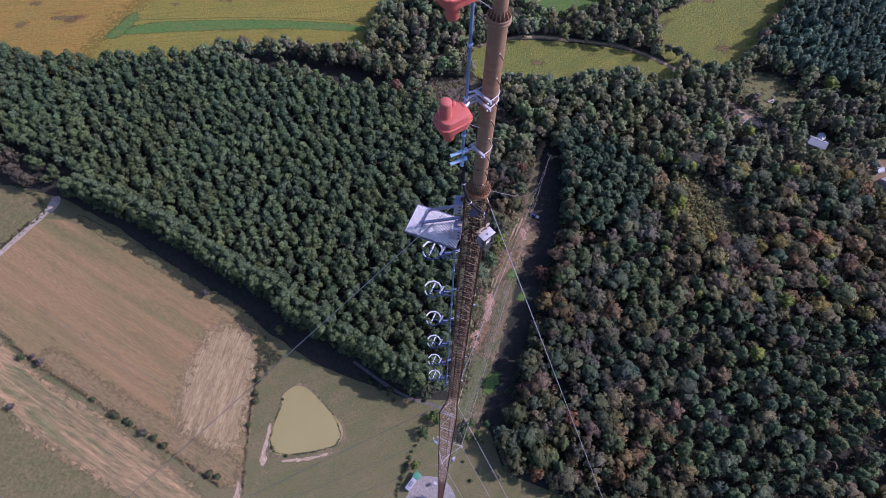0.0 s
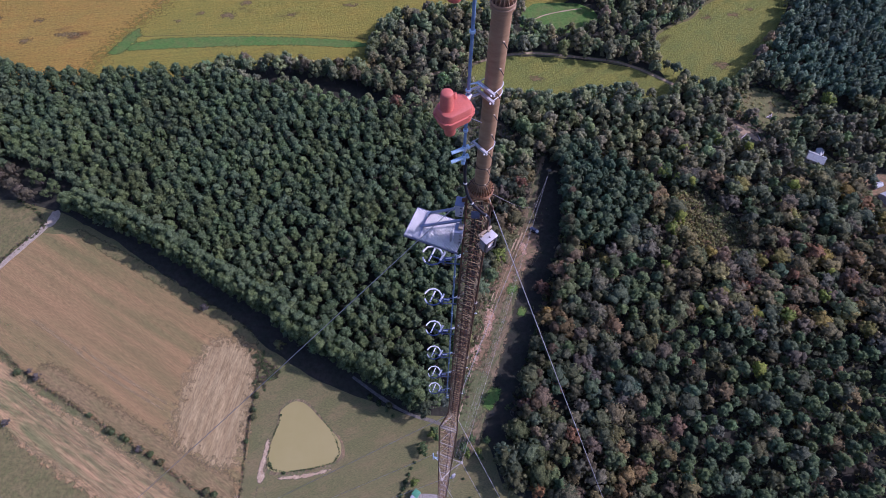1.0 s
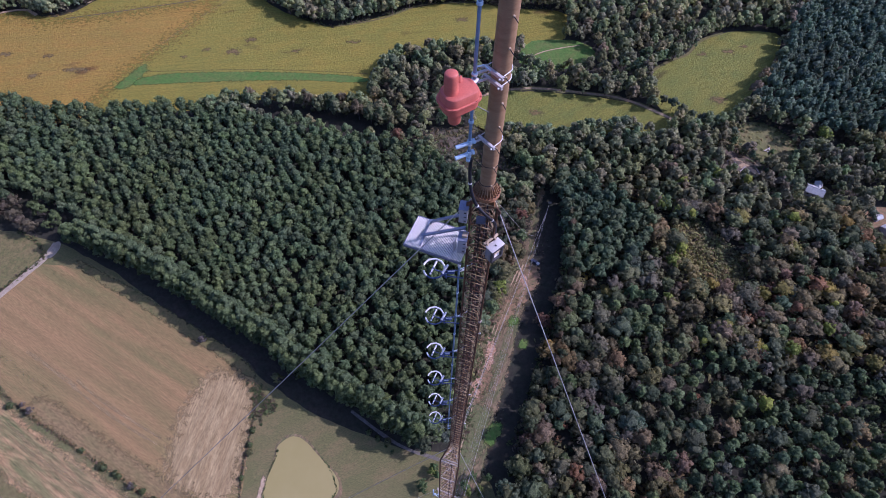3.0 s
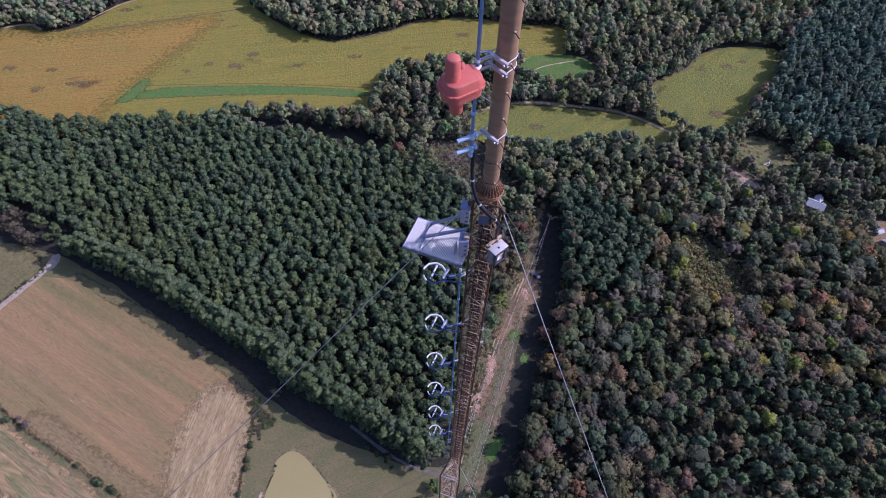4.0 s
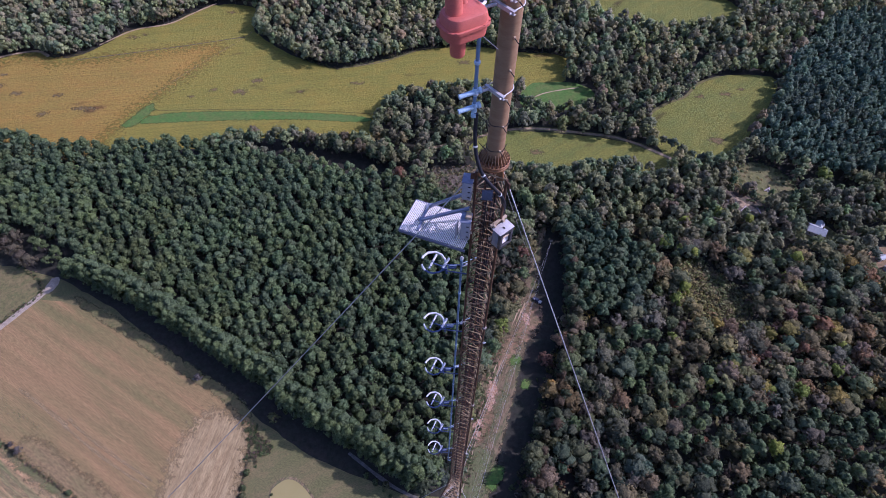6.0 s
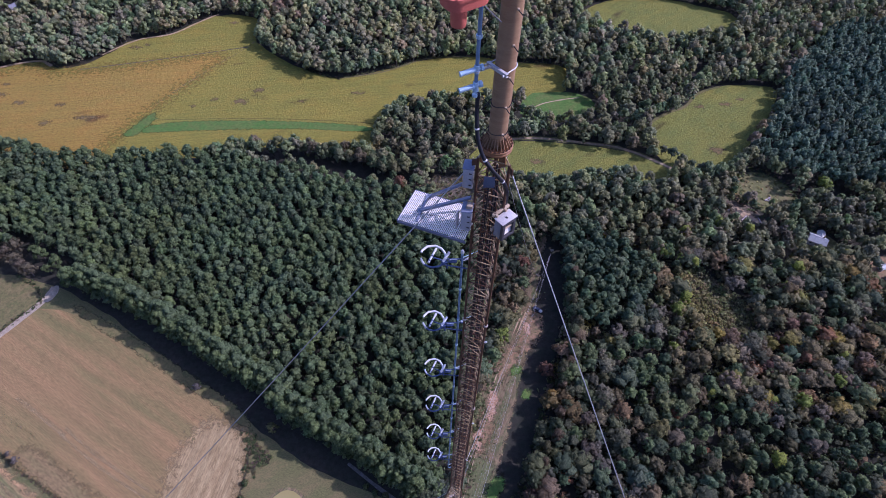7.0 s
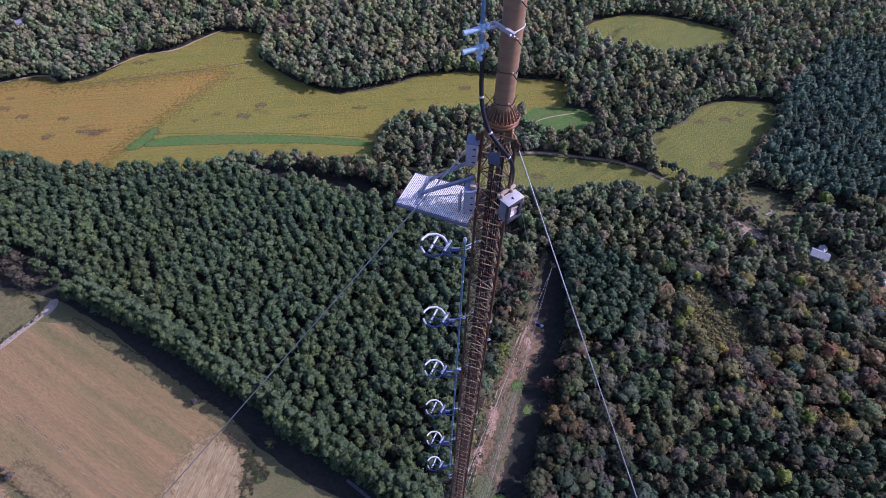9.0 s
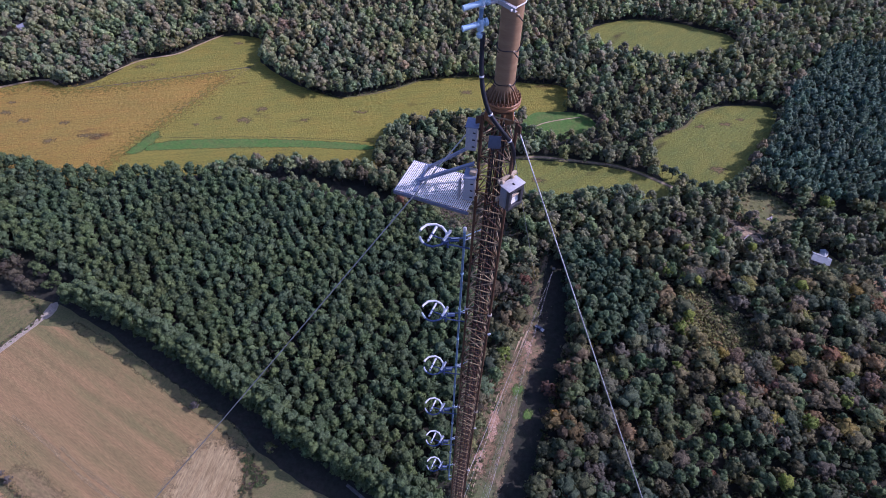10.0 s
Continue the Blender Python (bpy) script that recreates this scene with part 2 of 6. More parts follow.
def thing(name, base, label, category, group="", kind=""):
    ob = new(name)
    ob.empty_display_size = 0.2
    ob.matrix_basis = base if isinstance(base, Matrix) else Matrix.Translation(base)
    return tagged(ob, label, category, group, kind)


def part(name, bm, mat, parent, label="", smooth=True, kind=""):
    """One mesh under a thing or under a part; the mesh is given in the thing's own axes."""
    ob = new(name, mesh_of(name, bm, mat, smooth))
    ob.parent = parent
    return tagged(ob, label, kind=kind)


def single(name, bm, mat, at, label, category, group="", kind="", smooth=True):
    ob = new(name, mesh_of(name, bm, mat, smooth))
    ob.location = at
    return tagged(ob, label, category, group, kind)


def tube(bm, a, b, r, n=8, r2=None, caps=True):
    a, b = Vector(a), Vector(b)
    d = b - a
    m = Matrix.Translation((a + b) / 2) @ d.to_track_quat("Z", "Y").to_matrix().to_4x4()
    bmesh.ops.create_cone(bm, cap_ends=caps, segments=n, radius1=r, radius2=r if r2 is None else r2, depth=d.length, matrix=m)
    return bm


def bent(bm, pts, r, n=8, closed=False):
    """A tube along a bent line, mitred at its corners, with closed ends."""
    pts = [Vector(p) for p in pts]
    rings, up = [], None
    for i, p in enumerate(pts):
        q0 = pts[i - 1] if i or closed else p
        q1 = pts[(i + 1) % len(pts)] if i + 1 < len(pts) or closed else p
        d = (q1 - p).normalized() + (p - q0).normalized()
        d = d.normalized() if d.length > 1e-6 else (q1 - q0).normalized()
        if up is None:
            up = d.orthogonal().normalized()
        up = (up - d * up.dot(d)).normalized()
        side = d.cross(up)
        rings.append([bm.verts.new(p + r * (math.cos(t) * up + math.sin(t) * side)) for t in (2 * math.pi * k / n for k in range(n))])
    pairs = list(zip(rings, rings[1:])) + ([(rings[-1], rings[0])] if closed else [])
    for u, v in pairs:
        for k in range(n):
            bm.faces.new((u[k], u[(k + 1) % n], v[(k + 1) % n], v[k]))
    if not closed:
        bm.faces.new(rings[0][::-1])
        bm.faces.new(rings[-1])
    return bm


def box(bm, at, size, turn=None, edge=0.0):
    """A box round a middle point; turn is a rotation matrix; edge rounds it."""
    m = Matrix.Translation(at) @ (turn.to_4x4() if turn else Matrix.Identity(4)) @ Matrix.Diagonal((*size, 1))
    got = bmesh.ops.create_cube(bm, size=1.0, matrix=m)
    if edge:
        edges = list({e for v in got["verts"] for e in v.link_edges})
        bmesh.ops.bevel(bm, geom=edges, offset=edge, segments=2, profile=0.5, affect="EDGES")
    return bm


def beam(bm, a, b, w, h, up=(0, 0, 1), edge=0.0):
    """A straight bar of w by h from a to b."""
    a, b = Vector(a), Vector(b)
    z = (b - a).normalized()
    x = Vector(up).cross(z)
    x = x.normalized() if x.length > 1e-4 else z.orthogonal().normalized()
    y = z.cross(x)
    box(bm, (a + b) / 2, (w, h, (b - a).length), Matrix((x, y, z)).transposed(), edge)
    return bm


def channel(bm, a, b, w, h, t, up=(0, 0, 1)):
    """A U-shaped bar: web and two flanges."""
    a, b = Vector(a), Vector(b)
    z = (b - a).normalized()
    x = Vector(up).cross(z).normalized()
    y = z.cross(x)
    r = Matrix((x, y, z)).transposed()
    mid, n = (a + b) / 2, (b - a).length
    box(bm, mid + y * (h / 2 - t / 2), (w, t, n), r)
    for s in (-1, 1):
        box(bm, mid + x * s * (w / 2 - t / 2) - y * (t / 2), (t, h - t, n), r)
    return bm


def lathe(bm, profile, n=24, at=(0, 0, 0)):
    """A turned form from (radius, height) pairs."""
    rings = []
    for r, z in profile:
        rings.append([bm.verts.new(Vector(at) + Vector((r * math.cos(2 * math.pi * k / n), r * math.sin(2 * math.pi * k / n), z))) for k in range(n)])
    for u, v in zip(rings, rings[1:]):
        for k in range(n):
            bm.faces.new((u[k], u[(k + 1) % n], v[(k + 1) % n], v[k]))
    bm.faces.new(rings[0][::-1])
    bm.faces.new(rings[-1])
    return bm


# ---------------------------------------------------------------- the land
def ragged(outline, step=4.0, amount=0.9, seed=0.0):
    pts = []
    for (x0, y0), (x1, y1) in zip(outline, outline[1:] + outline[:1]):
        n = max(1, int(math.hypot(x1 - x0, y1 - y0) / step))
        for k in range(n):
            x, y = x0 + (x1 - x0) * k / n, y0 + (y1 - y0) * k / n
            v = noise.noise_vector((x * 0.09, y * 0.09, seed)) * amount * 1.5 + noise.noise_vector((x * 0.4, y * 0.4, seed + 5)) * amount * 0.6
            pts.append((x + v.x, y + v.y))
    return pts


def smooth_line(pts, rounds=2, closed=True):
    for _ in range(rounds):
        out = []
        pairs = list(zip(pts, pts[1:] + pts[:1])) if closed else list(zip(pts, pts[1:]))
        if not closed:
            out.append(pts[0])
        for (x0, y0), (x1, y1) in pairs:
            out += [(0.75 * x0 + 0.25 * x1, 0.75 * y0 + 0.25 * y1), (0.25 * x0 + 0.75 * x1, 0.25 * y0 + 0.75 * y1)]
        if not closed:
            out.append(pts[-1])
        pts = out
    return pts


def patch(name, outline, z, mat, label, category, amount=0.9, rounds=1, step=4.0):
    """A piece of ground cover with an uneven edge, lying on the ground."""
    bm = bmesh.new()
    pts = ragged(smooth_line(list(outline), rounds), step, amount, z * 37)
    f = bm.faces.new([bm.verts.new((x, y, z)) for x, y in pts])
    bm.normal_update()
    if f.normal.z < 0:
        f.normal_flip()
    bmesh.ops.triangulate(bm, faces=[f])
    return single(name, bm, mat, (0, 0, 0), label, category, kind="structure", smooth=False)


def soft_patch(name, outline, z, mat, label, category, fade=5.0, cell=1.2):
    """Ground cover that thins out towards its edge; how far it covers is kept in the mesh."""
    pts = smooth_line(list(outline), 2)
    xs, ys = [p[0] for p in pts], [p[1] for p in pts]
    gx = np.arange(min(xs) - fade, max(xs) + fade + cell, cell)
    gy = np.arange(min(ys) - fade, max(ys) + fade + cell, cell)
    px, py = (a.ravel() for a in np.meshgrid(gx, gy))
    far = np.full(px.shape, 1e9)
    hit = np.zeros(px.shape, bool)
    for (x0, y0), (x1, y1) in zip(pts, pts[1:] + pts[:1]):
        dx, dy = x1 - x0, y1 - y0
        t = np.clip(((px - x0) * dx + (py - y0) * dy) / (dx * dx + dy * dy + 1e-9), 0, 1)
        far = np.minimum(far, np.hypot(px - x0 - t * dx, py - y0 - t * dy))
        if y0 != y1:
            hit ^= ((y0 > py) != (y1 > py)) & (px < dx * (py - y0) / dy + x0)
    cover = np.clip(0.5 + np.where(hit, far, -far) / fade * 0.5, 0, 1)
    w, h = len(gx), len(gy)
    idx = np.arange(w * h).reshape(h, w)
    quads = np.stack([idx[:-1, :-1], idx[:-1, 1:], idx[1:, 1:], idx[1:, :-1]], -1).reshape(-1, 4)
    quads = quads[cover[quads].max(1) > 0.02]
    used, back = np.unique(quads, return_inverse=True)
    me = bpy.data.meshes.new(name)
    me.from_pydata(np.stack([px[used], py[used], np.full(len(used), z)], 1).tolist(), [], back.reshape(-1, 4).tolist())
    at = me.attributes.new("cover", "FLOAT", "POINT")
    at.data.foreach_set("value", cover[used].astype(np.float32))
    me.materials.append(thinning(mat))
    return tagged(new(name, me), label, category, kind="structure")


THIN = {}


def thinning(mat):
    """The same ground cover, broken up where it thins out."""
    if mat.name in THIN:
        return THIN[mat.name]
    m = mat.copy()
    m.name = mat.name + "_thinning"
    nt = m.node_tree
    at = nt.nodes.new("ShaderNodeAttribute")
    at.attribute_name = "cover"
    vec = coords(nt)
    add = nt.nodes.new("ShaderNodeMath")
    nt.links.new(at.outputs["Fac"], add.inputs[0])
    nt.links.new(ramp(nt, noise_of(nt, vec, 0.35, 6.0, 0.75), 0.2, 0.8), add.inputs[1])
    fac = ramp(nt, add.outputs[0], 0.85, 1.15)
    clear = nt.nodes.new("ShaderNodeBsdfTransparent")
    both = nt.nodes.new("ShaderNodeMixShader")
    nt.links.new(fac, both.inputs[0])
    nt.links.new(clear.outputs[0], both.inputs[1])
    nt.links.new(nt.nodes["Principled BSDF"].outputs[0], both.inputs[2])
    nt.links.new(both.outputs[0], nt.nodes["Material Output"].inputs[0])
    THIN[mat.name] = m
    return m


def thinning_strip(mat, lo=0.42, hi=0.66):
    """Ground cover broken into uneven pieces by noise alone."""
    name = "%s_broken_%d" % (mat.name, 100 * lo)
    if name in THIN:
        return THIN[name]
    m = mat.copy()
    m.name = name
    nt = m.node_tree
    fac = ramp(nt, noise_of(nt, coords(nt), 1.6, 6.0, 0.8), lo, hi)
    both = nt.nodes.new("ShaderNodeMixShader")
    nt.links.new(fac, both.inputs[0])
    nt.links.new(nt.nodes.new("ShaderNodeBsdfTransparent").outputs[0], both.inputs[1])
    nt.links.new(nt.nodes["Principled BSDF"].outputs[0], both.inputs[2])
    nt.links.new(both.outputs[0], nt.nodes["Material Output"].inputs[0])
    THIN[name] = m
    return m


def strip(name, line, width, z, mat, label, category, amount=0.3):
    """A road or track along a line."""
    line = smooth_line(list(line), 2, closed=False)
    left, right = [], []
    for i, (x, y) in enumerate(line):
        x0, y0 = line[max(i - 1, 0)]
        x1, y1 = line[min(i + 1, len(line) - 1)]
        d = math.hypot(x1 - x0, y1 - y0)
        w = width / 2 + amount * noise.noise((x * 0.15, y * 0.15, z * 50))
        left.append((x - (y1 - y0) / d * w, y + (x1 - x0) / d * w))
        right.append((x + (y1 - y0) / d * w, y - (x1 - x0) / d * w))
    bm = bmesh.new()
    lv = [bm.verts.new((*p, z)) for p in left]
    rv = [bm.verts.new((*p, z)) for p in right]
    for i in range(len(lv) - 1):
        bm.faces.new((rv[i], rv[i + 1], lv[i + 1], lv[i]))
    return single(name, bm, mat, (0, 0, 0), label, category, kind="structure", smooth=False)


bm = bmesh.new()
bmesh.ops.create_grid(bm, x_segments=40, y_segments=40, size=4000)
single("ground", bm, M_SHADED_FLOOR, (0, 200, 0), "leaf-littered woodland ground reaching the horizon, darkened for shade at the wood edges", "ground", kind="structure", smooth=False)

OPEN_SOUTH = [(-460, -120), (60, -120), (64, 0), (53, 6), (48, 10), (41, 14), (34, 14), (26, 24), (31, 38), (36, 50), (43, 64), (48, 76), (52, 91), (57, 109), (63, 126), (68, 142), (71, 164), (74, 184),
              (66, 200), (60, 199), (57, 184), (53, 164), (44, 146), (37, 134), (29, 119), (24, 104), (19, 88), (15, 73), (11, 56), (-6, 48), (-17, 54), (-31, 63), (-55, 76), (-72, 86), (-81, 96),
              (-102, 107), (-124, 120), (-151, 137), (-182, 151), (-197, 158), (-212, 160), (-225, 164), (-250, 170), (-460, 200)]
FAR_FIELD = [(-339, 357), (-310, 370), (-297, 360), (-280, 360), (-260, 379), (-250, 400), (-223, 404), (-209, 420), (-186, 440), (-150, 432), (-146, 414), (-153, 402),
             (-135, 382), (-104, 360), (-77, 349), (-43, 361), (-8, 378), (28, 381), (57, 374), (100, 371), (97, 349), (95, 335), (70, 330), (45, 328), (8, 327), (-22, 320), (-37, 308), (-43, 290),
             (-46, 264), (-80, 274), (-140, 272), (-151, 262), (-181, 264), (-226, 259), (-259, 260), (-288, 275), (-420, 300), (-420, 335)]
STRIP_FIELD = [(30, 281), (56, 283), (87, 281), (129, 273), (153, 260), (157, 253), (148, 243), (120, 245), (88, 241), (60, 239), (30, 243), (18, 262)]
EAST_FIELD = [(143, 284), (145, 296), (154, 306), (168, 315), (181, 320), (193, 337), (214, 346), (237, 348), (257, 344), (251, 330), (240, 312), (228, 297), (216, 282), (206, 270), (196, 261), (182, 252), (168, 250), (157, 256), (149, 265)]
HILL_FIELD = [(117, 442), (144, 467), (181, 476), (225, 464), (264, 443), (242, 415), (208, 402), (170, 406), (136, 416)]
CORNER_FIELD = [(262, 506), (296, 492), (320, 486), (330, 505), (290, 530)]
CLEARING = [(189, 246), (198, 252), (210, 256), (223, 247), (230, 234), (228, 222), (214, 217), (200, 219), (190, 233)]
DEBRIS = [(171, 231), (184, 232), (202, 218), (203, 207), (192, 204), (182, 206), (176, 218)]
SCRUB = [(137, 174), (149, 176), (161, 164), (173, 146), (164, 129), (148, 127), (134, 141), (131, 153)]
YARD = [(213, 190), (219, 183), (228, 181), (237, 185), (239, 194), (234, 203), (222, 204), (214, 199)]
YARD_EAST = [(246, 171), (253, 183), (264, 187), (292, 182), (292, 142), (263, 138), (249, 154)]
GAP = [(-5, 235), (7, 214), (38, 208), (55, 199), (44, 222), (32, 232), (34, 250), (8, 248), (-3, 250)]
BACK_LANE = [(-128, 257.5), (-99, 253), (-77, 248), (-55, 242), (-28, 234), (-14, 234), (-22, 241), (-45, 249), (-68, 257), (-90, 262), (-112, 266), (-128, 265)]
POCKET = [(58, 304), (60, 333), (98, 338), (117, 327), (110, 306)]
CORNER = [(-252, 184), (-238, 190), (-222, 186), (-203, 170), (-196, 160), (-212, 158), (-226, 162), (-250, 170)]
SANDY = [(-153, 274), (-144, 274), (-145, 264), (-148, 260), (-152, 264)]
FAR_YARD = [(-372, 422), (-352, 420), (-350, 447), (-371, 449)]

# Stops near the trees' shadow edge; the dark floor beyond stands in for shade.
LIT_PASTURE = [(-460, -120), (60, -120), (63, 0), (50, 8), (40, 11), (31, 15), (27, 24), (23, 36), (16, 44), (6, 47), (-8, 47.5), (-18, 49.5), (-45, 59), (-67, 70), (-82, 80.5), (-97, 90.5), (-126, 107.5), (-154, 128.5),
           (-197, 155), (-212, 160), (-225, 164), (-250, 170), (-460, 200)]
patch("pasture", LIT_PASTURE, 0.03, M_PASTURE, "dry olive-brown grazed pasture round the pond", "pasture")
BROWN = [(-232, 124), (-210, 153), (-134, 111.5), (-100, 92.5), (-86, 82), (-86, 50), (-85, 25), (-85, 9), (-100, 12), (-125, 28), (-161, 48), (-190, 63), (-216, 84), (-250, 105)]
patch("hayfield", BROWN, 0.06, M_BROWN, "brown cut hayfield with faint mowing lines", "field")
soft_patch("straw_patch", [(-109.3, 87), (-93, 82), (-87, 74), (-87, 50), (-87.4, 28), (-95, 25), (-108, 30), (-120, 37), (-121, 50), (-118, 72)], 0.09, M_BARE, "pale straw-coloured raked patch of the hayfield", "field", 9.0)
soft_patch("weedy_stubble", [(-194, 67), (-174, 56), (-159, 47.5), (-134.6, 34), (-120, 25), (-100, 14.5), (-88, 10), (-88, 22), (-100, 26), (-120, 36), (-140, 47), (-165, 61), (-188, 75)], 0.08, M_PLUM, "dull reddish-brown strip of cut weeds along the hedge", "field", 5.0)
soft_patch("field_margin", [(-200, 151), (-184, 143), (-153, 127), (-126, 110.5), (-98, 94), (-87, 84), (-89, 81), (-102, 90), (-130, 106), (-156, 122), (-188, 139)], 0.1, M_GREENPAST, "greenish uncut margin of the hayfield", "field", 2.0)
patch("lower_pasture", [(-330, 110), (-216, 77), (-190, 58), (-148, 38), (-122, 22), (-96, 6), (-96, -60), (-300, -80), (-400, 0)], 0.06, M_GREENPAST, "dull green pasture below the hedge row", "pasture")
soft_patch("stubble_field", [(-232, 86), (-206, 74), (-190, 59), (-148, 38), (-122, 21), (-98, 5), (-98, -14), (-132, 4), (-150, 14), (-189, 36), (-206, 50), (-230, 66)], 0.1, M_STUBBLE,
           "tan and green striped stubble field", "field", 5.0)
for k, (line, w) in enumerate((([(-190, 37.5), (-176, 30.5), (-162.6, 24.2), (-136.4, 10.0), (-120, 0)], 2.2), ([(-188.7, 50.6), (-158.1, 35.1), (-123.4, 18.0), (-106.6, 8.7)], 1.0), ([(-180, 54), (-160, 42), (-130, 26), (-112, 16)], 1.4),
                ([(-200, 62), (-180, 48), (-150, 30)], 0.8))):
    strip("stubble_row", line, 1.3 * w, 0.14 + 0.004 * k, thinning_strip(M_WINDROW), "pale bare row in the stubble", "field", 0.7)
for k, (line, w) in enumerate((([(-173.6, 81.4), (-166.4, 76), (-147.2, 64.8), (-125.9, 53.6)], 1.2), ([(-175, 78.6), (-167.4, 73.4), (-148.6, 62), (-127.2, 51)], 1.0), ([(-203.3, 95.9), (-189.7, 88.3), (-172.8, 78.0)], 1.8))):
    strip("windrow", line, 1.0 * w, 0.11 + 0.004 * k, thinning_strip(M_WINDROW, 0.28, 0.7), "thin pale windrow in the hayfield", "field", 0.5)
patch("roadside_pasture", [(-330, 190), (-245, 168), (-224, 161), (-214, 155), (-224, 140), (-234, 126), (-330, 60)], 0.12, M_GREENPAST, "green pasture beside the gravel road", "pasture")
strip("gravel_road", [(-290, 55), (-250, 95), (-230, 126), (-222, 138), (-213, 152), (-212, 160)], 3.4, 0.15, M_GRAVEL, "pale gravel farm road", "road")
patch("gravel_turnaround", [(-215, 150), (-210, 150), (-208, 158), (-211, 162), (-214, 158)], 0.18, M_GRAVEL, "pale gravel widening at the road's end", "road", 0.4)
# East edge follows the tree shadow, where the darker floor stands in for shade.
soft_patch("cleared_corridor", [(2, 30), (9, 52), (14, 73), (18, 88), (23, 104), (28, 119), (36, 134), (43, 146), (52, 164), (57, 184), (60, 200), (66, 200), (61, 184), (57, 165), (53, 146), (51, 138), (47, 124), (43, 111),
      (40, 101), (35, 85), (30, 70), (27, 60), (24, 48), (20, 36), (16, 28)], 0.06, M_ROW, "cleared strip of dry grass and earth under the guy wires", "clearing", 2.5, 1.0)
for pts in ([(25.6, 103.0), (27.5, 103.1), (30.8, 96.8), (29.3, 94.5), (28.4, 90), (26.6, 85.2), (23.9, 85.7), (25.5, 95.3)], [(20.1, 82.5), (23.7, 81.7), (20.4, 77.5), (21.5, 72.1), (18.1, 71.6), (16.7, 77.7)],
            [(44.6, 139.8), (49.4, 139.9), (49.1, 131.1), (46.5, 133.1)]):
    soft_patch("clay_patch", pts, 0.12, M_PALECLAY, "bare pale pinkish clay with rubble", "bare earth", 1.6, 0.6)
for k, pts in enumerate(([(46, 147), (52, 148), (56.5, 144), (56, 134), (49, 124), (42, 119), (40, 124)], [(36, 124), (42, 127), (43, 119), (37, 110), (31, 106), (30, 112)], [(23, 92), (28, 84), (24, 76), (19, 68), (16, 74), (19, 84)])):
    soft_patch("earth_patch", pts, 0.084 + 0.004 * k, M_CLAY, "thinly grown red-brown earth", "bare earth", 4.0, 0.8)
for pts in ([(37.6, 114.5), (43.3, 114.5), (42, 110), (36.5, 108.4)], [(21.5, 52.5), (23.5, 57), (28, 61), (31.5, 59), (28.5, 52.5), (24, 49)], [(42.1, 101.1), (46.9, 102), (45.3, 96.9), (41.7, 96.3)]):
    soft_patch("green_patch", pts, 0.17, M_MEADOW, "bright green grass patch", "grass", 2.2, 0.6)
soft_patch("corridor_grass", [(6, 40), (10.7, 50), (13.1, 60.2), (15, 68), (21, 70), (27, 65.6), (25, 56), (21, 49), (18, 42), (13, 38)], 0.1, M_CUTGRASS, "thin green grass on the lower corridor", "grass", 5.0)
for off in (0.0, 1.9):
    strip("wheel_track", [(6 + off, 38), (12 + off, 57), (19 + off, 80), (27 + off, 102), (37 + off, 126), (46 + off, 146)], 0.4, 0.15, M_TAN, "worn pale wheel track", "track", 0.35)

# pond with its banks
POND = [(-72.9, 50.3), (-67.3, 55.0), (-60.5, 53.4), (-51.8, 44.9), (-44.7, 38.4), (-42.2, 32.1), (-44.4, 27.2), (-58.9, 23.8), (-68.9, 22.7), (-74.6, 24.0), (-76.0, 28.8), (-74.2, 38.7), (-72.3, 45.1)]
mid = (sum(p[0] for p in POND) / len(POND), sum(p[1] for p in POND) / len(POND))
patch("pond_bank", [(mid[0] + (x - mid[0]) * 1.06, mid[1] + (y - mid[1]) * 1.06) for x, y in POND], 0.08, M_ROW, "muddy trampled pond bank", "bank", 0.7, 1, 2.0)
soft_patch("pond_beach", [(-77.6, 37), (-75.4, 37), (-76.2, 29), (-77, 24), (-75, 20), (-78.5, 18), (-79.2, 26), (-77.6, 31)], 0.12, M_TAN, "pale bare earth beside the pond", "bare earth", 1.3, 0.4)
soft_patch("pond_dam", [(-71, 21.2), (-58, 22.2), (-47, 24.6), (-46, 24.0), (-57, 20.8), (-70, 20.0)], 0.12, M_TAN, "pale bare earth along the pond's dam", "bare earth", 1.0, 0.4)
patch("pond_clay", [(-44.5, 40), (-41.6, 35), (-40.8, 30), (-42.4, 27.6), (-42, 32), (-44.6, 37.6)], 0.12, M_CLAY, "red clay rim of the pond", "bare earth", 0.3, 1, 1.5)
patch("pond", POND, 0.16, M_WATER, "still muddy ochre-green pond water", "pond", 0.45, 2, 1.2)
for line in ([(-77, 21), (-74.5, 14), (-71, 9), (-69, 3), (-67, -6)], [(-78, 21), (-78.5, 13), (-80, 6), (-80, -6)], [(-86.5, 14), (-86, 8), (-87.5, 2), (-87, -8)]):
    strip("cattle_path", line, 0.5, 0.13, thinning_strip(M_TAN), "narrow pale cattle path", "path", 0.4)
soft_patch("gate_mud", [(-88.2, 13), (-85.6, 13), (-85, 4), (-86, -4), (-89, -4)], 0.11, M_TAN, "bare pinkish trampled earth at the field corner", "bare earth", 1.6, 0.5)

# compound at the foot of the tower, and its lane
patch("gravel_pad", [(-11.7, 7.9), (-8.6, 13.7), (-0.6, 14.3), (4, 12), (7, 9), (9, 3), (9, -6), (0, -16), (-17, -10), (-16, 2)], 0.09, M_PAD, "grey gravel pad at the tower's foot", "gravel pad", 0.5)
